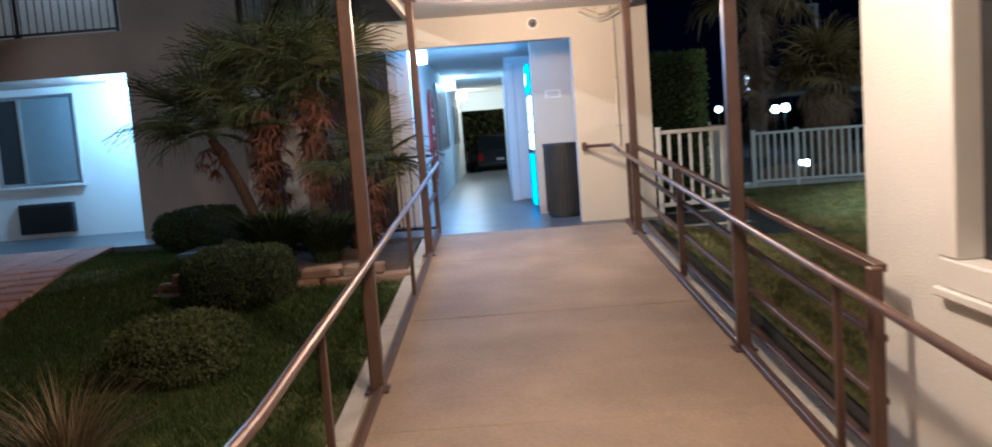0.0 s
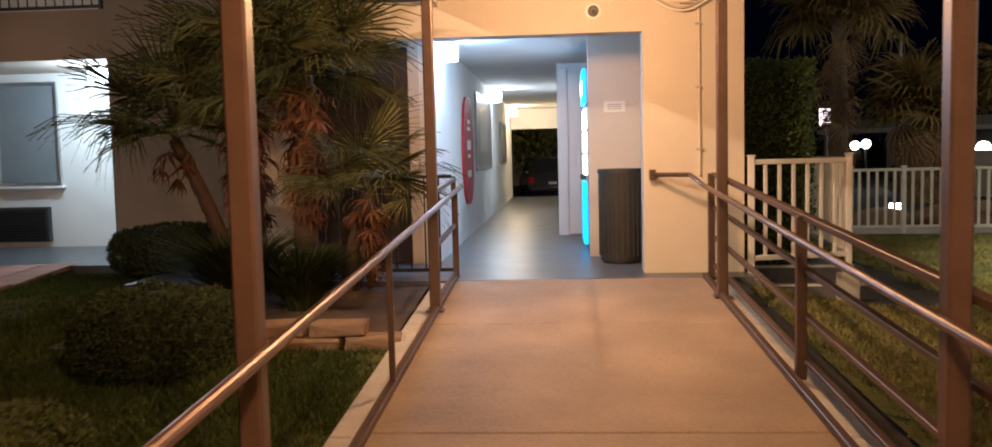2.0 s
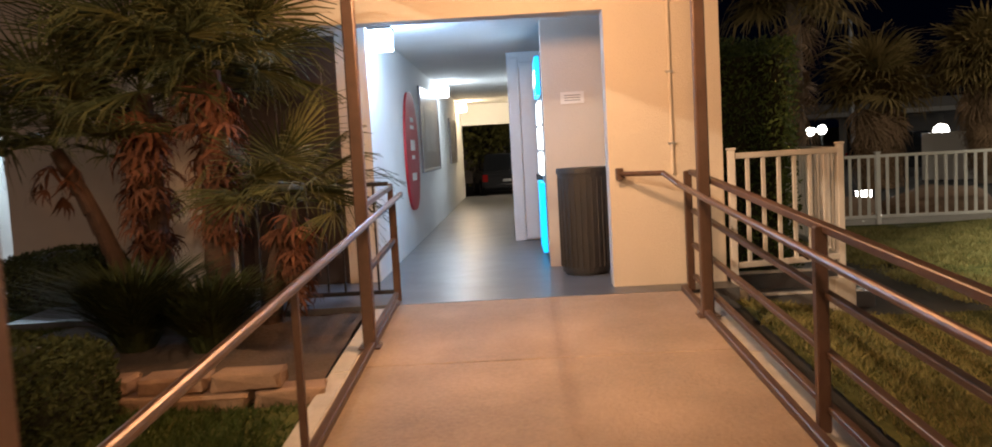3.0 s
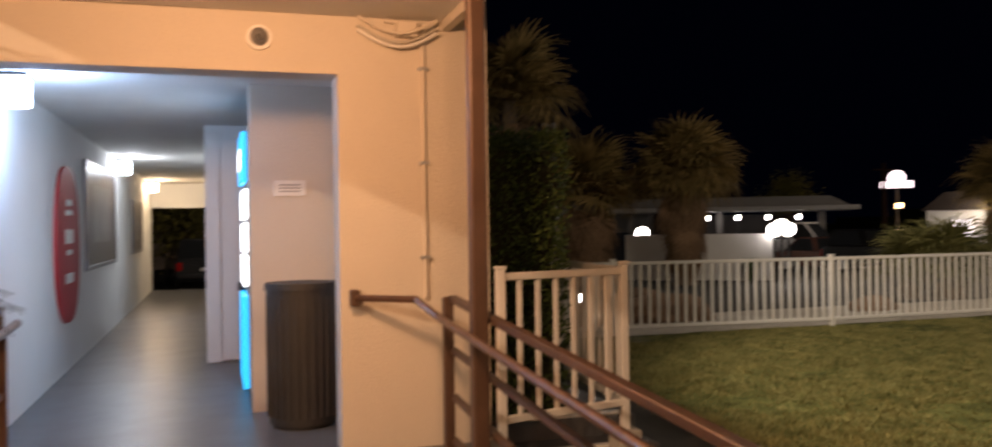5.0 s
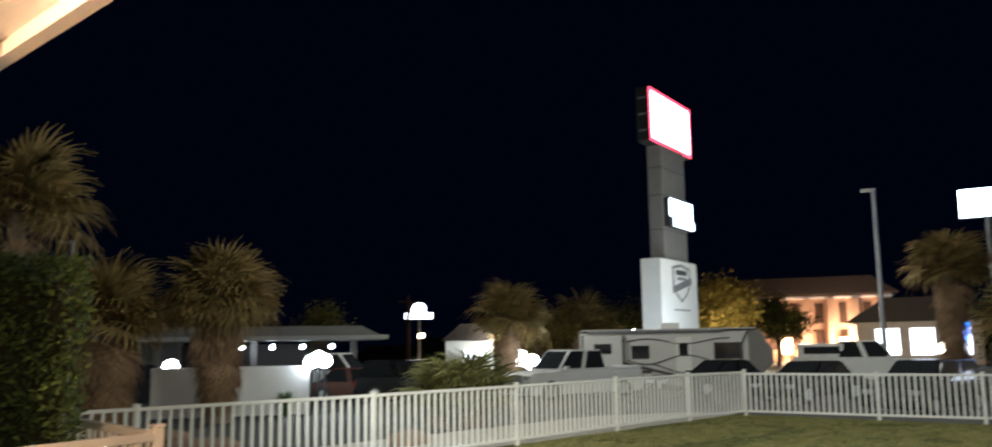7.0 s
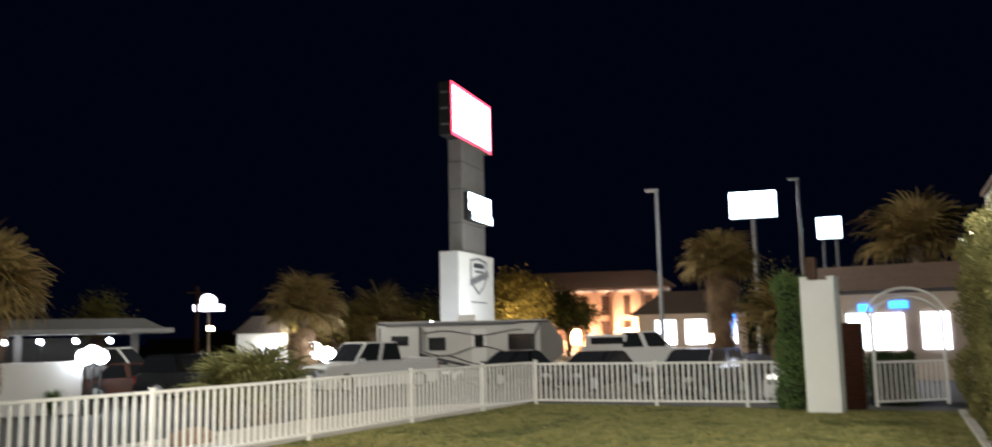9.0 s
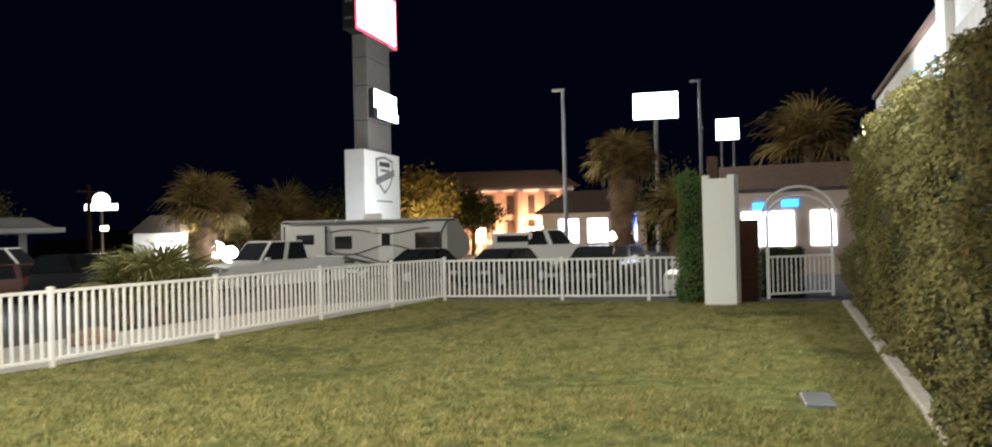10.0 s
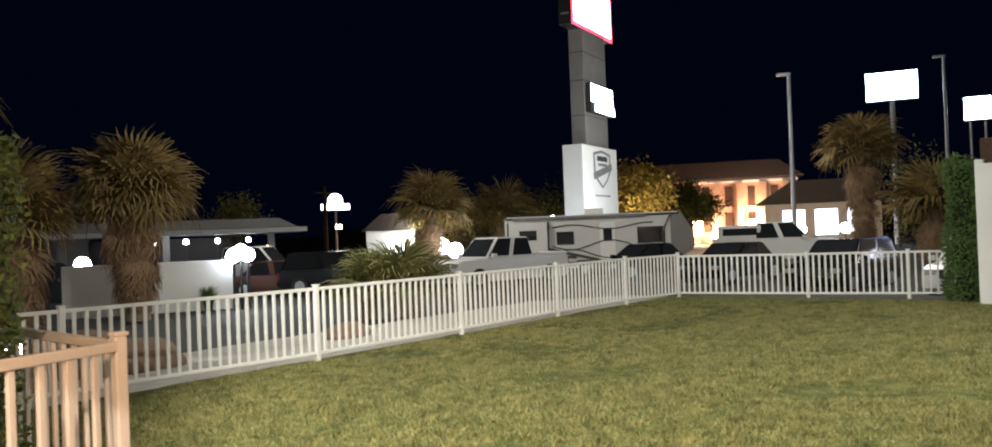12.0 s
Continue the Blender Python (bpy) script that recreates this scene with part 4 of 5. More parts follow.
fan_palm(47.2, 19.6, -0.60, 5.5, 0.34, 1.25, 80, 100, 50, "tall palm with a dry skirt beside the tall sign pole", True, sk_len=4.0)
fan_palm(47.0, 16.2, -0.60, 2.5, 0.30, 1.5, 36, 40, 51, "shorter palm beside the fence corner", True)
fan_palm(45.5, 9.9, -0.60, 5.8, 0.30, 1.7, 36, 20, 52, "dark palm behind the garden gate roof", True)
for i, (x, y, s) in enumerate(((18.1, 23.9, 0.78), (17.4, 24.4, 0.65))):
    fan_palm(x, y, ground_z(x, y), 0.8, 0.12, s * 1.15, 34, 4, 60 + i, "low spreading green fan palm outside the fence, painted as lit", True, group="low palms", fans=LEAVES_LOW)


def tree(x, y, z, trunk, rx, h, seed, material, label, n=5200, size=0.22):
    t = thing("tree", label, "tree", (x, y, z), 0, "street trees")
    rnd = random.Random(seed)
    bm = bmesh.new()
    cyl(bm, (0, 0, 0), (0, 0, trunk), 0.20, 0.13, 9)
    tips = []
    for k in range(9):
        a, e = k * 2.4 + rnd.random(), rnd.uniform(0.3, 1.2)
        tip = Vector((math.cos(a) * rx * 0.7 * math.cos(e), math.sin(a) * rx * 0.7 * math.cos(e), trunk + h * 0.75 * math.sin(e)))
        cyl(bm, (0, 0, trunk - 0.1), tip, 0.08, 0.03, 6)
        tips.append(tip)
    part("trunk", bm, BARK, t)
    pts = []
    cl = [tp + Vector((rnd.gauss(0, rx * 0.25), rnd.gauss(0, rx * 0.25), rnd.gauss(0, h * 0.12))) for tp in tips for _ in range(4)]
    for _ in range(n):
        c = rnd.choice(cl)
        s = rx * 0.24
        pts.append(tuple(c + Vector((rnd.gauss(0, s), rnd.gauss(0, s), rnd.gauss(0, s * 0.8)))))
    ob = new("crown", leaves_mesh("crown", pts, size, material, seed))
    ob.parent = t


tree(71, 45.5, -0.65, 2.0, 3.3, 5.6, 71, TREELEAF_LIT, "yellow-lit leafy tree beside the tall sign", 11000, 0.45)
tree(80, 44, -0.65, 2.0, 2.4, 4.6, 72, TREELEAF, "leafy tree in front of the hotel", 5000, 0.4)
tree(46, 44.5, -0.65, 1.5, 2.4, 3.5, 73, TREELEAF_LIT, "round tree across the street, orange light painted into its leaves", 5000, 0.25)
tree(60, 52, -0.65, 1.5, 3.0, 4.0, 74, TREELEAF, "dim green tree across the street", 5000, 0.3)
tree(70, 55, -0.65, 1.5, 3.5, 4.5, 75, TREELEAF, "dim olive tree across the street", 5000, 0.3)
tree(56, 17, -0.65, 1.5, 3.4, 4.2, 76, TREELEAF, "olive tree behind the parked cars", 6000, 0.25)
tree(38, 58, -0.65, 1.5, 1.8, 4.0, 77, TREELEAF, "small dim tree by the petrol station", 3000, 0.25)
tree(-1.5, 45, -0.56, 1.2, 3.4, 3.6, 78, TREELEAF, "dark trees behind the rear car park", 6000, 0.25)

# planter stones
t = thing("planter_edging", "rough tan stone edging around the palm bed", "planter")
rnd = random.Random(5)
stones = []
for k in range(3):
    bm = B(-0.2, 0.2, -0.11, 0.11, -0.07, 0.07, bevel=0.025)
    for v in bm.verts:
        v.co += Vector((rnd.gauss(0, 0.008), rnd.gauss(0, 0.008), rnd.gauss(0, 0.006)))
    stones.append(mesh("stone", bm, STONE))
for row in range(2):
    x = -3.5 + row * 0.2
    while x < -1.2:
        y = 8.93 + 0.10 * (x + 2.0) ** 2
        o = new("stone", rnd.choice(stones))
        o.parent = t
        o.matrix_basis = pose(x, y + row * 0.04 + rnd.uniform(-0.02, 0.02), ground_z(x, y) + 0.03 + row * 0.105, rnd.uniform(-3, 3), rnd.uniform(-2, 2), math.degrees(math.atan(0.2 * (x + 2.0))) + rnd.uniform(-4, 4)) @ Matrix.Diagonal((rnd.uniform(0.95, 1.15), 1.1, 0.76, 1))
        x += 0.45
# pink paver path
t = thing("floor_path", "pink paver path leading to the alcove", "path", (0, 0, 0), 0, "", "structure")
pv = mesh("paver", B(-0.19, 0.19, -0.19, 0.19, -0.03, 0.03, bevel=0.008), PAVER)
for i in range(8):
    for j in range(16):
        x, y = -5.0 - i * 0.395 - 0.08 * j, 7.3 + j * 0.395 - 0.08 * i
        o = new("paver", pv)
        o.parent = t
        o.matrix_basis = pose(x, y, ground_z(x, y) + 0.02, 0, 0, 11.5 + rnd.uniform(-1, 1))

# kerb strip of the lawn along the hedge, and a flat stone in the lawn
for i in range(9):
    x0, x1 = 8.4 + i * 1.5, 9.87 + i * 1.5
    m = bmesh.new()
    bar(m, (x0, 6.57 + 0.095 * (x0 - 11.2), -0.27), (x1, 6.57 + 0.095 * (x1 - 11.2), -0.27), 0.16, 0.10)
    shell("kerb_lawn", m, KERB, "pale concrete edging between lawn and hedge", "kerb")
t = thing("flat_stone", "flat pale stepping stone set in the lawn", "stone", (10.1, 7.45, -0.285), 10)
part("slab", B(-0.34, 0.34, -0.15, 0.15, -0.04, 0.025, bevel=0.02), CONCRETE_GREY, t)
for i, (x, y, s) in enumerate(((8.2, 20.6, 0.9), (12.8, 20.4, 0.55), (6.6, 20.8, 0.7), (11.0, 27.0, 0.6))):
    t = thing("boulder", "rounded pale landscape boulder outside the fence", "boulder", (x, y, ground_z(x, y) + s * 0.12), 30 * i, "boulders")
    bm = bmesh.new()
    bmesh.ops.create_icosphere(bm, subdivisions=3, radius=s)
    for v in bm.verts:
        v.co = Vector((v.co.x * 1.2, v.co.y * 0.8, v.co.z * 0.42)) * (1 + 0.22 * noise.noise(v.co * 1.6 + Vector((i, 0, 0))))
    part("rock", bm, STONE, t, "", True)

# ---- gate, pillar, little roof ----
t = thing("gate_pillar", "white painted stucco gate pillar with a notched top", "pillar", (21.45, 10.25, -0.32))
part("shaft", B(-0.33, 0.33, -0.40, 0.33, 0, 2.92, bevel=0.02), STUCCO_WHITE, t)
for y in (-0.32, 0.25):
    part("notch", B(-0.33, 0.33, y - 0.08, y + 0.08, 2.921, 3.0, bevel=0.01), STUCCO_WHITE, t)
part("finial", B(-0.12, 0.12, 0.0, 0.24, 2.921, 3.45, bevel=0.02), BARK, t)
t = thing("brick_pier", "red brick pier beside the garden gate", "pier", (23.2, 9.9, -0.35))
part("core", B(-0.20, 0.20, -0.28, 0.28, 0, 2.0), SOIL, t)
bk = mesh("brick", B(-0.105, 0.105, -0.05, 0.05, -0.032, 0.032, bevel=0.005), BRICK)
for r in range(26):
    for c in range(3):
        o = new("brick", bk)
        o.parent, o.location = t, (-0.16, -0.19 + c * 0.19 + (0.04 if r % 2 else 0), 0.04 + r * 0.076)
        o.rotation_euler = (0, 0, radians(90))
t = thing("arched_gate", "white metal garden gate under a round arch", "gate", (24.2, 8.7, -0.35), 0)
A, E = Vector((-0.55, 0.75, 0)), Vector((0.75, -0.70, 0))
for q in (A, E):
    part("gate_post", BAR(q, q + Vector((0, 0, 2.1)), 0.08, 0.08), WHITE_METAL, t)
for rr, zz in ((1.0, 2.1), (0.80, 2.02)):
    arc = []
    for k in range(17):
        a = math.pi * k / 16
        arc.append((A + E) / 2 + (E - A) / 2 * -math.cos(a) * (1.12 if rr == 1 else 1.0) + Vector((0, 0, zz + 0.72 * rr * math.sin(a))))
    bm = tube(bmesh.new(), arc, 0.035)
    part("arch", bm, WHITE_METAL, t)
for zz in (0.12, 1.05):
    part("rail", BAR(A + Vector((0, 0, zz)), E + Vector((0, 0, zz)), 0.05, 0.05), WHITE_METAL, t)
pm = mesh("picket", BAR((0, 0, 0.12), (0, 0, 1.05), 0.03, 0.03), WHITE_METAL)
for k in range(1, 14):
    o = new("picket", pm)
    o.parent, o.location = t, A + (E - A) * k / 14
t = thing("entrance_roof", "low brown tiled roof behind the garden gate", "roof", (28.5, 9.0, -0.9))
part("roof", prism(bmesh.new(), [(-1.6, 3.45), (1.6, 3.45), (0.5, 4.2), (-0.5, 4.2)], -3.4, 2.4), ROOFT, t)
for y in (-3.2, 2.2):
    part("post", B(-0.1, 0.1, y - 0.1, y + 0.1, 0, 3.45), BARK, t)
shop = thing("lit_shop", "brightly lit shop front seen through the garden gate", "shop", (41, 10.3, -0.9))
part("wall", B(0, 4, -4, 4, 0, 4.2), STUCCO_TAN, shop)
part("roof", B(-0.4, 4.4, -4.4, 4.4, 4.2, 4.5), ROOFT, shop)
for k, (y0, y1, g) in enumerate(((-1.7, -0.7, G_STORE), (0.0, 1.25, G_STORE), (1.35, 2.2, G_PANEL))):
    w = part("window", B(-0.06, 0.0, y0, y1, 1.5, 3.0), g, shop, "bright shop window")
part("sign", B(-0.10, 0.0, -0.2, 0.5, 3.2, 3.5), G_BLUE, shop, "blue glowing sign")
part("sign", B(-0.10, 0.0, 1.2, 1.7, 3.1, 3.4), G_BLUE, shop, "blue glowing sign")


# ---- vehicles ----
def wheel(parent, x, y, r):
    w = part("wheel", C((x, y - 0.11, r), (x, y + 0.11, r), r, None, 20), TYRE, parent)
    part("rim", C((x, y - 0.115, r), (x, y + 0.115, r), r * 0.6, None, 14), ALU, w)
    return w


def vehicle(name, label, kind, place, rz, paint, cat="car"):
    """Nose along +x. kind: suv, sedan or pickup."""
    t = thing(name, label, cat, place, rz, "parked vehicles")
    L, W, H = {"suv": (4.7, 1.9, 1.68), "sedan": (4.6, 1.82, 1.46), "pickup": (5.9, 2.0, 1.98)}[kind]
    h, r = L / 2, 0.40 if kind == "pickup" else 0.35
    belt = H * 0.60
    hood = H * 0.56
    bm = prism(bmesh.new(), [(-h, 0.42), (-h + 0.1, 0.26), (h - 0.1, 0.26), (h, 0.40), (h - 0.03, hood - 0.14), (h - 0.25, hood), (h * 0.42, belt), (-h + 0.08, belt), (-h, belt - 0.12)], -W / 2, W / 2)
    bmesh.ops.bevel(bm, geom=list(bm.edges), offset=0.06, segments=2, affect="EDGES")
    body = part("body", bm, paint, t)
    x0, x1, x2, x3 = {"suv": (-h + 0.1, -h + 0.35, 0.35, 1.15), "sedan": (-h + 0.7, -h + 1.3, 0.2, 1.05), "pickup": (-1.0, -0.88, 0.75, 1.45)}[kind]
    bm = bmesh.new()
    v = [bm.verts.new((x, s * W * f, z)) for x, z, f in ((x0, belt - 0.03, 0.47), (x3, belt - 0.03, 0.47), (x2, H, 0.39), (x1, H, 0.39)) for s in (-1, 1)]
    for f in ((0, 2, 4, 6), (7, 5, 3, 1), (0, 1, 3, 2), (2, 3, 5, 4), (4, 5, 7, 6), (6, 7, 1, 0)):
        bm.faces.new([v[i] for i in f])
    bmesh.ops.recalc_face_normals(bm, faces=bm.faces)
    bmesh.ops.bevel(bm, geom=list(bm.edges), offset=0.05, segments=2, affect="EDGES")
    part("cabin", bm, paint, t)

    def pane(a, b, c, d, nm):
        m = bmesh.new()
        p = [Vector(q) for q in (a, b, c, d)]
        nrm = (p[1] - p[0]).cross(p[3] - p[0]).normalized()
        cen = sum(p, Vector()) / 4
        lo = [m.verts.new(cen + (q - cen) * 0.86 - nrm * 0.01) for q in p]
        hi = [m.verts.new(cen + (q - cen) * 0.86 + nrm * 0.012) for q in p]
        m.faces.new(hi)
        for k in range(4):
            m.faces.new((lo[k], lo[(k + 1) % 4], hi[(k + 1) % 4], hi[k]))
        part(nm, m, GLASS_DARK, t)

    yb, yt = W * 0.47, W * 0.39
    pane((x3, -yb, belt), (x3, yb, belt), (x2, yt, H), (x2, -yt, H), "windscreen")
    pane((x0, yb, belt), (x0, -yb, belt), (x1, -yt, H), (x1, yt, H), "rear_window")
    mb, mt = (x0 + x3) / 2, (x1 + x2) / 2
    for s in (-1, 1):
        for a, b, c, d in (((x0, mb - 0.04, mt - 0.04, x1)), ((mb + 0.04, x3, x2, mt + 0.04))):
            q = ((a, s * yb, belt), (b, s * yb, belt), (c, s * yt, H), (d, s * yt, H))
            pane(*(q if s < 0 else q[::-1]), "side_window")
        part("mirror", B(x3 - 0.35, x3 - 0.15, s * (W / 2 + 0.02), s * (W / 2 + 0.2), belt, belt + 0.16, bevel=0.03), paint, t)
        part("headlight", B(h - 0.30, h - 0.015, s * W * 0.30, s * W * 0.47, hood - 0.26, hood - 0.10, bevel=0.03), LENS, t, "clear headlight")
        part("tail_light", B(-h - 0.015, -h + 0.1, s * W * 0.38, s * W * 0.485, belt - 0.38, belt - 0.10, bevel=0.02), REDLENS, t, "red tail light")
        for x in (-h * 0.62, h * 0.64):
            wheel(t, x, s * (W / 2 - 0.10), r)
    part("grille", B(h - 0.08, h + 0.012, -W * 0.27, W * 0.27, hood - 0.34, hood - 0.10, bevel=0.02), ALU if kind == "pickup" else BLACK, t)
    part("bumper", B(h - 0.12, h + 0.06, -W * 0.47, W * 0.47, 0.32, 0.52, bevel=0.04), ALU if kind == "pickup" else paint, t)
    part("bumper", B(-h - 0.06, -h + 0.12, -W * 0.47, W * 0.47, 0.36, 0.54, bevel=0.04), paint, t)
    part("number_plate", B(-h - 0.072, -h - 0.061, -0.16, 0.16, 0.62, 0.72), PLATE, t)
    if kind == "pickup":
        for s in (-1, 1):
            part("bed_side", B(-h + 0.05, x0 - 0.03, s * (W / 2 - 0.09) - 0.06, s * (W / 2 - 0.09) + 0.06, belt - 0.02, belt + 0.10, bevel=0.02), paint, t)
        part("tailgate", B(-h + 0.01, -h + 0.09, -W * 0.42, W * 0.42, belt - 0.02, belt + 0.10, bevel=0.02), paint, t)
    return t


GZ = -0.60
vehicle("pickup_truck", "white pickup truck parked by the camper trailer", "pickup", (29.8, 29.4, GZ), 166, CAR_WHITE)
vehicle("car", "black car parked behind the white fence", "sedan", (34.3, 25.2, GZ), 160, CAR_BLACK)
vehicle("car", "black hatchback parked facing the fence", "sedan", (32.2, 20.4, GZ), 170, CAR_BLACK)
vehicle("car", "black sport utility car parked close to the fence", "suv", (30.5, 15.9, GZ - 0.15), 172, CAR_BLACK)
vehicle("car", "white car half hidden by the gate hedge", "suv", (28.6, 11.6, GZ - 0.1), 175, CAR_WHITE)
vehicle("pickup_truck", "long white pickup truck behind the dark cars", "pickup", (42.0, 22.2, GZ + 0.2), 292, CAR_WHITE)
t = vehicle("pickup_truck", "white pickup truck near the petrol station", "pickup", (25.0, 39.5, GZ), 300, CAR_WHITE)
vehicle("car", "dark sedan parked across the lot", "sedan", (28.2, 39.6, GZ), 200, CAR_DARK)
vehicle("car", "rust red sedan parked across the lot", "sedan", (24.6, 37.0, GZ - 0.1), 320, CAR_RED)
vehicle("car", "black van parked in the shade", "suv", (25.2, 33.9, GZ), 300, CAR_BLACK)
vehicle("car", "dark car parked beyond the white wall", "suv", (16.3, 40.0, GZ), 310, CAR_DARK)
vehicle("car", "dark car parked beyond the far corridor end", "suv", (-0.42, 39.4, -0.56), 97, CAR_DARK)
t = thing("truck_topper", "white cargo cap over the long pickup's bed", "truck cap", (41.35, 23.9, GZ + 1.35), 292)
part("shell", B(-0.85, 1.15, -0.92, 0.92, 0.0, 0.72, bevel=0.08), CAR_WHITE, t)
part("side_window", B(-0.6, 0.95, -0.935, -0.915, 0.25, 0.58), GLASS_DARK, t)
part("side_window", B(-0.6, 0.95, 0.915, 0.935, 0.25, 0.58), GLASS_DARK, t)

# camper trailer
ang = math.degrees(math.atan2(25.1 - 32.5, 38.8 - 34.5))
t = thing("camper_trailer", "white camper trailer with dark swoosh stripes", "trailer", (36.9, 28.9, GZ), ang, "parked vehicles")
bm = prism(bmesh.new(), [(-4.3, 0.55), (3.6, 0.55), (4.3, 1.2), (4.3, 1.9), (3.7, 2.85), (-4.3, 2.85)], -1.2, 1.2)
bmesh.ops.bevel(bm, geom=list(bm.edges), offset=0.08, segments=2, affect="EDGES")
part("body", bm, TRAILER, t)
part("roof_unit", B(-0.6, 0.3, -0.35, 0.35, 2.85, 3.15, bevel=0.05), WHITE, t)
for s in (-1,):
    part("awning", C((-3.9, -1.27, 2.72), (2.2, -1.27, 2.72), 0.06), GREYPRINT, t)
    for x0, x1, z0, z1 in ((-1.9, -1.1, 1.5, 2.1), (-3.5, -2.7, 0.95, 1.5), (1.8, 3.05, 1.45, 2.2)):
        part("window", B(x0, x1, -1.225, -1.2, z0, z1, bevel=0.01), GLASS_DARK, t)
    part("door", B(0.1, 0.8, -1.23, -1.2, 0.7, 2.45, bevel=0.01), WHITE, t)
    part("door_window", B(0.25, 0.65, -1.24, -1.231, 1.6, 2.2), GLASS_DARK, t)
    for k, (x0, x1, z0, z1) in enumerate(((-4.0, -1.0, 1.1, 0.9), (-2.4, 0.0, 1.35, 0.75), (-3.8, -2.2, 2.2, 2.35), (0.9, 3.2, 0.95, 1.15), (-1.0, 1.8, 0.7, 0.72))):
        part("stripe", BAR((x0, -1.215, z0), (x1, -1.215, z1), 0.03, 0.13), DARKPRINT, t)
for x in (-0.6, 0.3):
    for s in (-1, 1):
        wheel(t, x, s * 1.08, 0.34)
part("roof_trim", B(-4.25, 3.7, -1.23, -1.2, 2.70, 2.80, bevel=0.01), BLACK, t, "dark roof edge trim")
part("skirt_trim", B(-4.25, 3.6, -1.23, -1.2, 0.58, 0.70, bevel=0.01), DARKPRINT, t)
slide = part("slide_out", B(-4.1, -2.3, -1.42, -1.2, 0.95, 2.55, bevel=0.03), TRAILER, t, "slide-out room section")
part("slide_seal", B(-4.16, -4.1, -1.43, -1.2, 0.92, 2.58), BLACK, slide)
part("slide_seal", B(-2.3, -2.24, -1.43, -1.2, 0.92, 2.58), BLACK, slide)
part("slide_window", B(-3.6, -2.8, -1.435, -1.42, 1.75, 2.2, bevel=0.006), GLASS_DARK, slide)
cap = bmesh.new()
prism(cap, [(3.30, 0.75), (3.75, 0.75), (4.36, 1.25), (4.36, 1.88), (3.78, 2.80), (3.30, 2.80)], -1.222, 1.222)
part("nose_cap", cap, GREYMETAL, t, "grey moulded nose cap")
arc = [Vector((3.30 - 0.35 * math.sin(math.pi * k / 12), -1.235, 0.8 + 1.9 * k / 12)) for k in range(13)]
part("swoosh", tube(bmesh.new(), arc, 0.05), DARKPRINT, t)
for z0, amp in ((1.05, 0.22), (1.45, -0.20), (2.28, 0.12)):
    arc = [Vector((-2.1 + 4.6 * k / 16, -1.22, z0 + amp * math.sin(2.6 * math.pi * k / 16))) for k in range(17)]
    part("swoosh", tube(bmesh.new(), arc, 0.028), DARKPRINT, t)
part("porch_lamp", B(-0.2, 0.0, -1.25, -1.2, 2.2, 2.3, bevel=0.01), LENS, t)
part("hitch", BAR((4.2, 0, 0.55), (5.2, 0, 0.5), 0.12, 0.1), BLACK, t)

# ---- signs, poles and far buildings ----
t = thing("pylon_sign", "tall roadside pylon with a glowing red-edged sign", "sign", (47.8, 35.6, GZ - 0.4), 10)
part("base", B(-3.09, 2.87, -0.64, 0.64, 0, 7.6, bevel=0.05), STUCCO_WHITE, t, "white base block with a dark emblem")
part("column", B(-1.94, 1.94, -0.45, 0.45, 7.6, 14.8, bevel=0.03), GREYMETAL, t)
for z in (9.4, 11.5, 13.2):
    part("cladding_joint", B(-1.95, 1.95, -0.46, 0.46, z, z + 0.04), BLACK, t)
sg = part("sign_box", B(-3.44, 3.44, -0.42, 0.42, 14.6, 17.95, bevel=0.05), BLACK, t)
for z in (15.2, 16.2, 17.2):
    part("vent", B(-3.46, -3.441, -0.25, 0.25, z, z + 0.12), GREYPRINT, sg)
part("sign_edge", B(-3.42, 3.42, -0.45, -0.42, 14.62, 17.93), G_RED, sg, "red glowing sign edge")
part("sign_face", B(-3.15, 3.15, -0.47, -0.451, 14.84, 17.71), G_SIGN, sg, "white glowing sign face")
bx = part("lower_sign", B(-1.8, 2.1, -0.80, -0.45, 9.6, 11.35, bevel=0.03), BLACK, t)
for x0, x1, z0, z1 in ((-1.75, 2.05, 10.78, 11.3), (-1.75, 0.1, 10.22, 10.72), (0.2, 2.05, 10.22, 10.72), (-1.1, 2.3, 9.66, 10.16)):
    part("message_panel", B(x0, x1, -0.83, -0.80, z0, z1, bevel=0.012), G_PANEL, bx, "white glowing message panel")
# shield emblem: rim, crest, slanted band
shield = [(-1.35, 7.2), (0.1, 7.4), (1.6, 7.2), (1.55, 6.1), (0.95, 5.5), (0.1, 5.05), (-0.8, 5.5), (-1.3, 6.1)]
part("emblem_shield", prism(bmesh.new(), shield, -0.652, -0.640), GREYPRINT, t, "grey shield emblem")
part("emblem_field", prism(bmesh.new(), [(0.1 + (x - 0.1) * 0.84, 6.25 + (z - 6.25) * 0.86) for x, z in shield], -0.660, -0.653), WHITE, t, "pale shield field")
part("emblem_crest", B(-0.8, 1.0, -0.668, -0.661, 6.72, 7.02), DARKPRINT, t)
part("emblem_band", BAR((-1.4, -0.668, 5.75), (1.75, -0.668, 6.45), 0.014, 0.42), GREYPRINT, t, "slanted grey band")
part("emblem_lettering", B(-0.6, 0.9, -0.668, -0.661, 6.42, 6.58), GREYPRINT, t)
part("emblem_lettering", B(-1.2, 1.4, -0.652, -0.641, 4.55, 4.64), GREYPRINT, t)


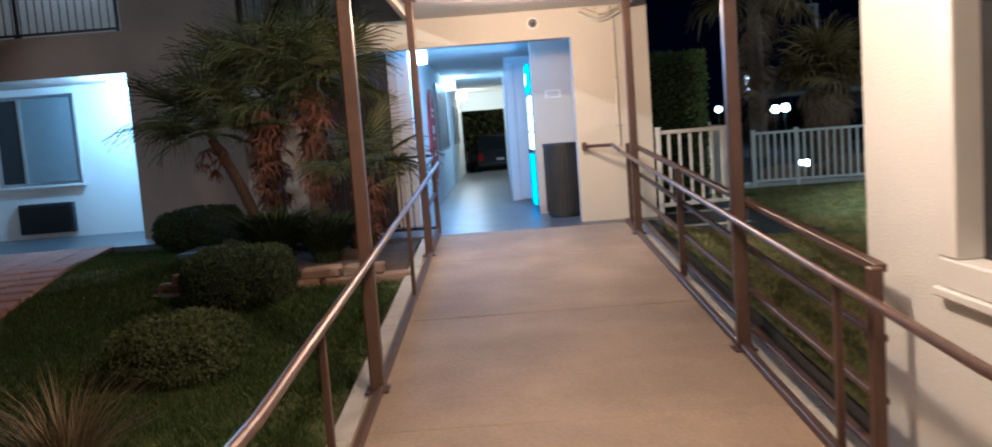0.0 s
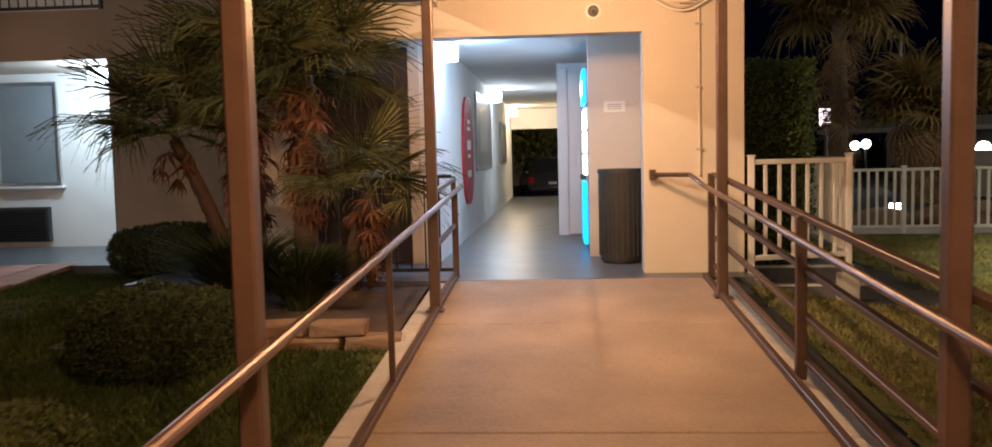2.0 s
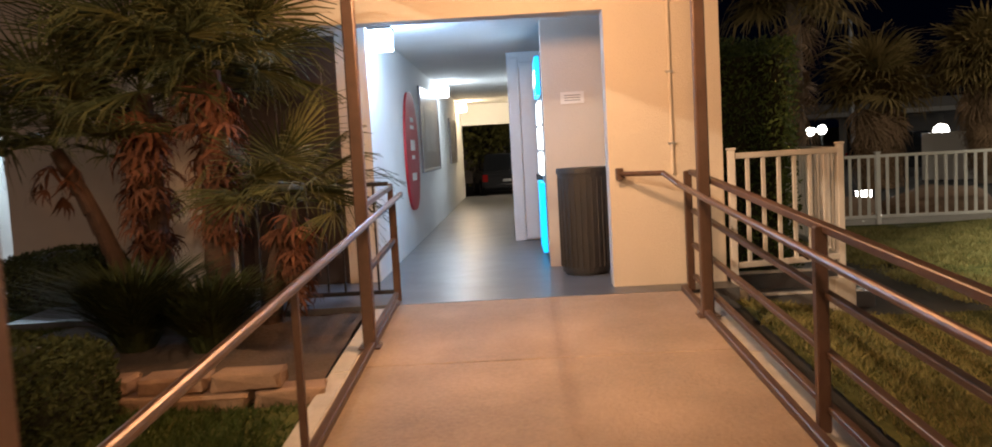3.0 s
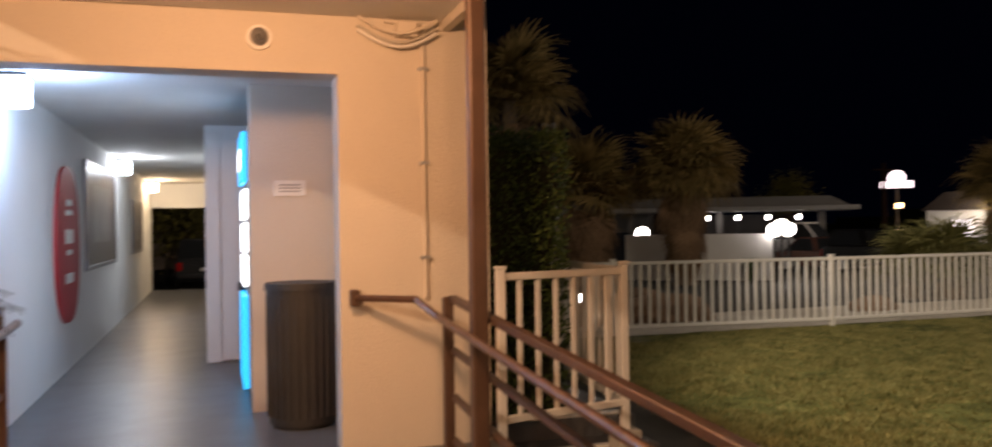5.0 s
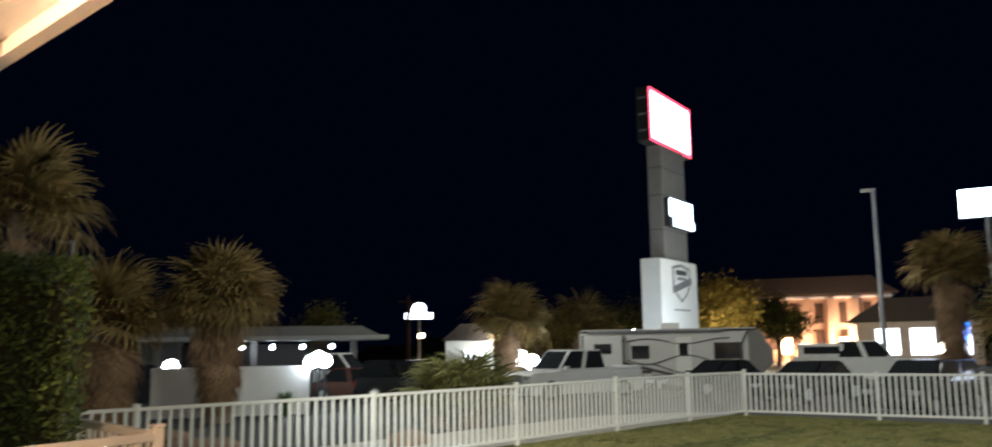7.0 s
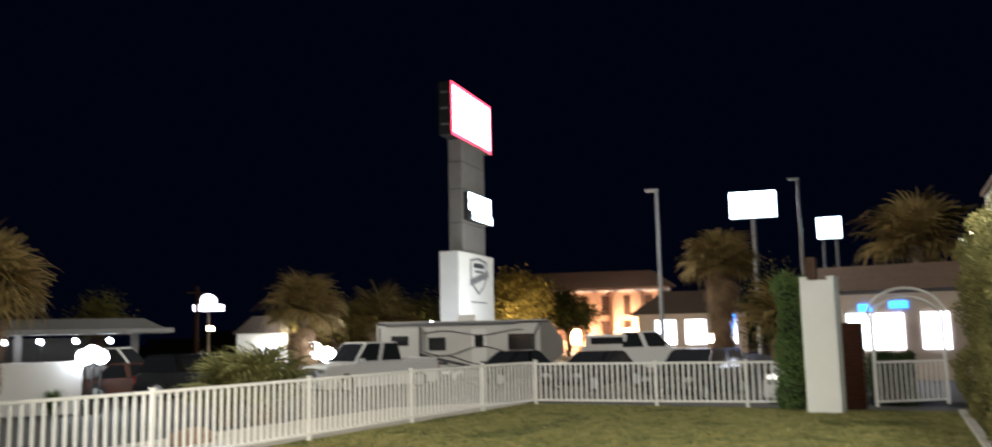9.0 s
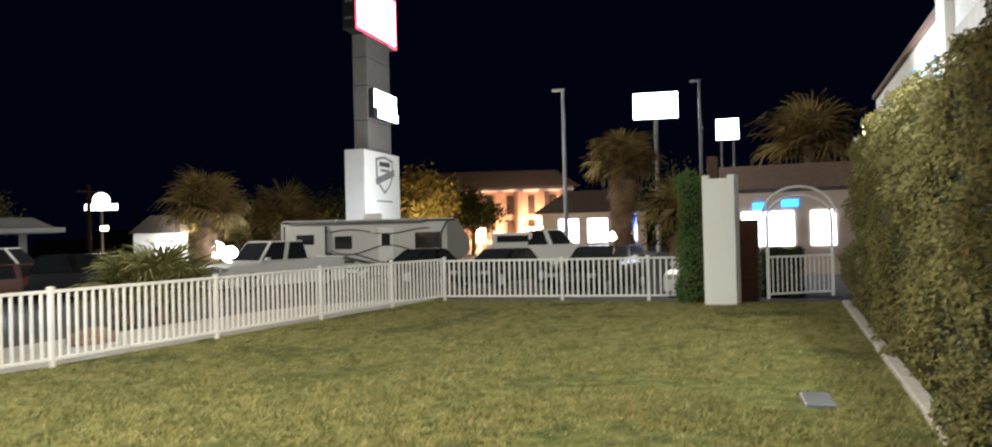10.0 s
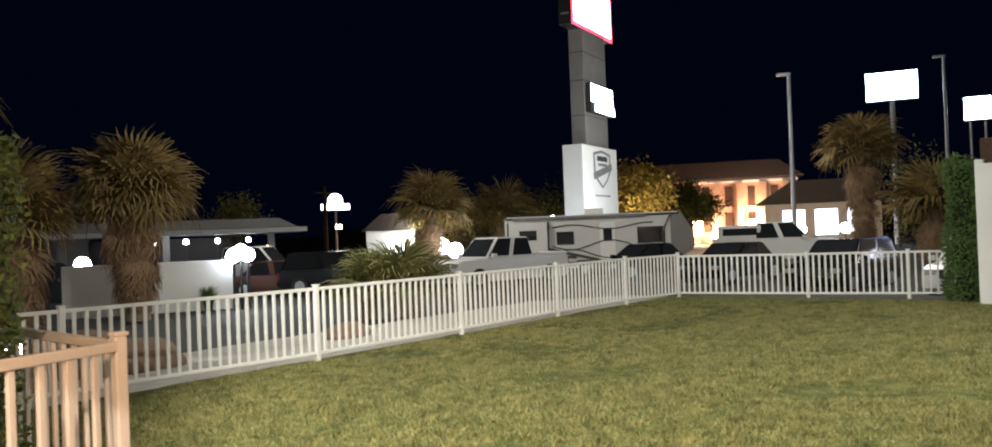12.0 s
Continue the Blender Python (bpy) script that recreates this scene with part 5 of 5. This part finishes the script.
def pole_sign(x, y, z0, z1, w, h, gm, label, poles=1, r=0.25, face=None):
    a = math.degrees(math.atan2(y - 7.5, x)) - 90
    t = thing("pole_sign", label, "sign", (x, y, GZ), a, "street signs")
    for k in range(poles):
        o = (k - (poles - 1) / 2) * w * 0.5
        part("pole", C((o, 0, 0), (o, 0, z0 - GZ), r, r * 0.8, 12), GALV, t)
    part("sign_box", B(-w / 2, w / 2, -0.25, 0.25, z0 - GZ, z1 - GZ, bevel=0.08), BLACK, t)
    part("sign_face", B(-w / 2 + 0.1, w / 2 - 0.1, -0.29, -0.251, z0 - GZ + 0.1, z1 - GZ - 0.1), gm, t, "glowing sign face")
    return t


pole_sign(78.8, 25.1, 11.2, 13.7, 4.1, 2.5, G_SIGNB, "bright bluish white motel sign on a tall pole")
pole_sign(79.7, 19.0, 9.0, 11.0, 2.1, 2.0, G_SIGNB, "small bright white sign on twin poles", 2, 0.12)
t = pole_sign(61.6, 73.8, 4.4, 5.2, 3.0, 0.8, G_SIGN, "distant glowing white roadside sign", 1, 0.15)
part("sun_topper", C((0, -0.28, 6.0), (0, 0.2, 6.0), 0.75, None, 20), G_SIGN, t, "round glowing topper")
pole_sign(104, 43.8, 7.5, 9.0, 0.9, 1.6, G_GREEN, "small green glowing hotel sign", 1, 0.1)
pole_sign(16.35, 57.7, 2.5, 3.7, 1.0, 1.2, G_SIGN, "distant white and red roadside sign", 1, 0.15)


def street_lamp(x, y, h, label, lit=False):
    a = math.degrees(math.atan2(y - 7.5, x))
    t = thing("street_lamp", label, "lamp post", (x, y, GZ), a, "street lamps")
    part("pole", C((0, 0, 0), (0, 0, h), 0.17, 0.11, 12), GALV, t)
    part("head", B(-0.2, 0.2, -0.15, 0.75, h, h + 0.18, bevel=0.05), GALV, t)
    part("base", B(-0.3, 0.3, -0.3, 0.3, 0, 0.5, bevel=0.03), KERB, t)


street_lamp(57.6, 26.5, 11.6, "tall grey street lamp pole beyond the cars")
street_lamp(74.6, 20.4, 14.2, "tall thin grey pole against the sky")
street_lamp(20.4, 57.0, 8.2, "thin far pole behind the palms")
t = thing("utility_pole", "dark wooden utility pole with a cross arm", "utility pole", (55.0, 68.0, GZ))
part("pole", C((0, 0, 0), (0, 0, 7.0), 0.22, 0.16), BARK, t)
part("cross_arm", BAR((-1.2, 0, 6.4), (1.2, 0, 6.4), 0.15, 0.15), BARK, t)
part("lamp_globe", C((1.6, 0, 3.1), (1.6, 0, 3.5), 0.3, 0.3), G_ORANGE, t, "orange street light")


def globe_lamp(x, y, z, r, gm, label="glowing white globe lamp"):
    g0 = ground_z(x, y) - 0.06
    t = thing("globe_lamp", label, "lamp", (x, y, g0), 0, "globe lamps")
    part("post", C((0, 0, 0), (0, 0, z - g0 - r * 0.8), 0.05), BLACK, t)
    bm = bmesh.new()
    sphere(bm, (0, 0, z - g0), r)
    part("globe", bm, gm, t, "", True)


globe_lamp(14.9, 34.6, 1.05, 0.26, G_WHITE, "glowing round globe lamp at the white wall")
for k in range(3):
    globe_lamp(18.5 + k * 0.35, 31.8 + 0.1 * k, 1.15 + 0.12 * (k % 2), 0.24, G_WHITE, "cluster of glowing globe lamps by the palm")
globe_lamp(13.25, 43.0, 1.3, 0.2, G_WHITE, "cluster lamp beyond the lawn fence")
globe_lamp(13.7, 42.9, 1.35, 0.2, G_WHITE, "cluster lamp beyond the lawn fence")
globe_lamp(10.7, 43.7, 1.5, 0.15, G_WHITE, "small lamp beyond the hedge")
globe_lamp(40.5, 41.8, 0.9, 0.5, G_WHITE, "bright lamp in front of the far house")
globe_lamp(37.6, 38.3, 0.7, 0.42, G_WHITE, "bright lamp beside the far palm")
for x, y in ((66.0, 38.6), (70.0, 33.3), (72.6, 31.0), (63.0, 34.0), (76.0, 28.5)):
    globe_lamp(x, y, 0.9, 0.42, G_WARM, "warm lamp along the hotel drive")
for k in range(4):
    globe_lamp(31.5 + k * 1.7, 57.6 - k * 0.9, 1.75, 0.16, G_WHITE, "small bright light under the petrol station roof")
globe_lamp(47.0, 66.0, 1.0, 0.3, G_ORANGE, "small orange light across the street")
globe_lamp(62.0, 48.0, 2.6, 0.25, G_WHITE, "small bright street light")

# white wall by the palm
t = thing("white_wall", "low white painted entrance wall behind the tall palm", "garden wall", (16.7, 33.3, GZ), math.degrees(math.atan2(-2.35, 3.75)))
part("wall", B(-2.8, 2.3, -0.15, 0.15, 0, 1.62, bevel=0.02), STUCCO_WHITE, t)
tuft("spiky_shrub", "small dark shrub in front of the white wall", 17.7, 32.1, 160, 1.0, 0.35, HEDGE_DARK, 34, 0.03, "shrub")
# petrol station canopy
t = thing("petrol_station", "petrol station with a long flat pale canopy", "building", (33.5, 57.5, GZ), math.degrees(math.atan2(-8.0, 12.0)))
part("roof", B(-17.0, 7.5, -3, 3, 2.75, 3.05, bevel=0.05), ROOFG, t)
part("roof_top", prism(bmesh.new(), [(-16.5, 3.05), (7.0, 3.05), (5.8, 3.65), (-15.5, 3.65)], -2.6, 2.6), GREYMETAL, t)
for x in (-13, -7, -1, 5.5):
    part("column", B(x - 0.2, x + 0.2, -0.2, 0.2, 0, 2.75), GREYMETAL, t)
part("kiosk", B(-12, -6, 2.0, 6.0, 0, 2.74), GREYMETAL, t)
part("kiosk_front", B(-8, 4, 5.0, 5.2, 0, 2.6), DARKDOOR, t)
t = thing("small_house", "small lit white building with a gable roof", "building", (44.0, 49.3, GZ), -46)
part("wall", B(-1.6, 1.6, -1.5, 3, 0, 2.6), STUCCO_WHITE, t)
part("roof", prism(bmesh.new(), [(-1.9, 2.6), (1.9, 2.6), (0.6, 3.7), (-0.6, 3.7)], -1.8, 3.2), ROOFD, t)
part("window", B(-0.3, 0.9, -1.55, -1.5, 0.7, 2.0), G_STORE, t)
# hotel
t = thing("hotel", "large tan hotel lit warmly from below", "building", (103, 49.5, GZ), -68)
part("wall", B(-7.5, 7.5, -6, 6, 0, 7.4), HOTEL, t)
part("roof", prism(bmesh.new(), [(-10.5, 7.4), (8.3, 7.4), (5.5, 9.3), (-8.5, 9.3)], -6.8, 6.8), ROOFD, t)
part("cornice", B(-7.6, 7.6, -6.25, -6.0, 6.9, 7.2, bevel=0.05), WHITE, t)
for k in range(6):
    x = -6.2 + k * 2.5
    part("pilaster", B(x - 0.35, x + 0.35, -6.5, -6.0, 0, 6.9), HOTEL, t)
    for r in range(2):
        w = part("window", B(x + 0.85, x + 1.65, -6.06, -6.0, 1.3 + r * 2.9, 3.5 + r * 2.9), BARK, t)
        part("sill", B(x + 0.78, x + 1.72, -6.14, -6.06, 1.2 + r * 2.9, 1.3 + r * 2.9), HOTEL, w)
for x in (-3.5, 2.5, 5.5):
    part("porch_light", B(x - 0.5, x + 0.5, -6.9, -6.5, 0.9, 2.6), G_ORANGE, t, "glowing entrance light")
t = thing("roadside_store", "low store with bright windows and a blue sign", "building", (86.5, 33.5, GZ), -73)
part("wall", B(-5, 5, -4, 4, 0, 3.8), STUCCO_TAN, t)
part("roof", prism(bmesh.new(), [(-5.8, 3.8), (5.8, 3.8), (2.5, 5.9), (-2.5, 5.9)], -4.8, 4.8), ROOFD, t)
for s in (-4.05, 4.0):
    for x in (-3.4, -0.6, 2.2):
        part("window", B(x, x + 1.9, s, s + 0.05, 0.9, 3.2), G_STORE, t, "bright store window")
    part("sign", B(3.2, 4.0, s, s + 0.05, 2.0, 3.6), G_BLUE, t, "blue glowing sign")
# low dark skyline far off
bm = bmesh.new()
for k in range(40):
    a = radians(-12 + k * 3.2)
    hh = 3.2 + 2.2 * noise.noise((k * 0.37, 1, 2))
    bx_ = box(bm, -6, 6, -3, 3, 0, hh)
    bmesh.ops.transform(bm, matrix=Matrix.Translation((160 * math.cos(a), 7 + 160 * math.sin(a), -1)) @ pose(0, 0, 0, 0, 0, math.degrees(a) + 90), verts=bm.verts[-8:])
shell("backdrop", bm, CORE, "dark far treeline and roofs at night", "backdrop")
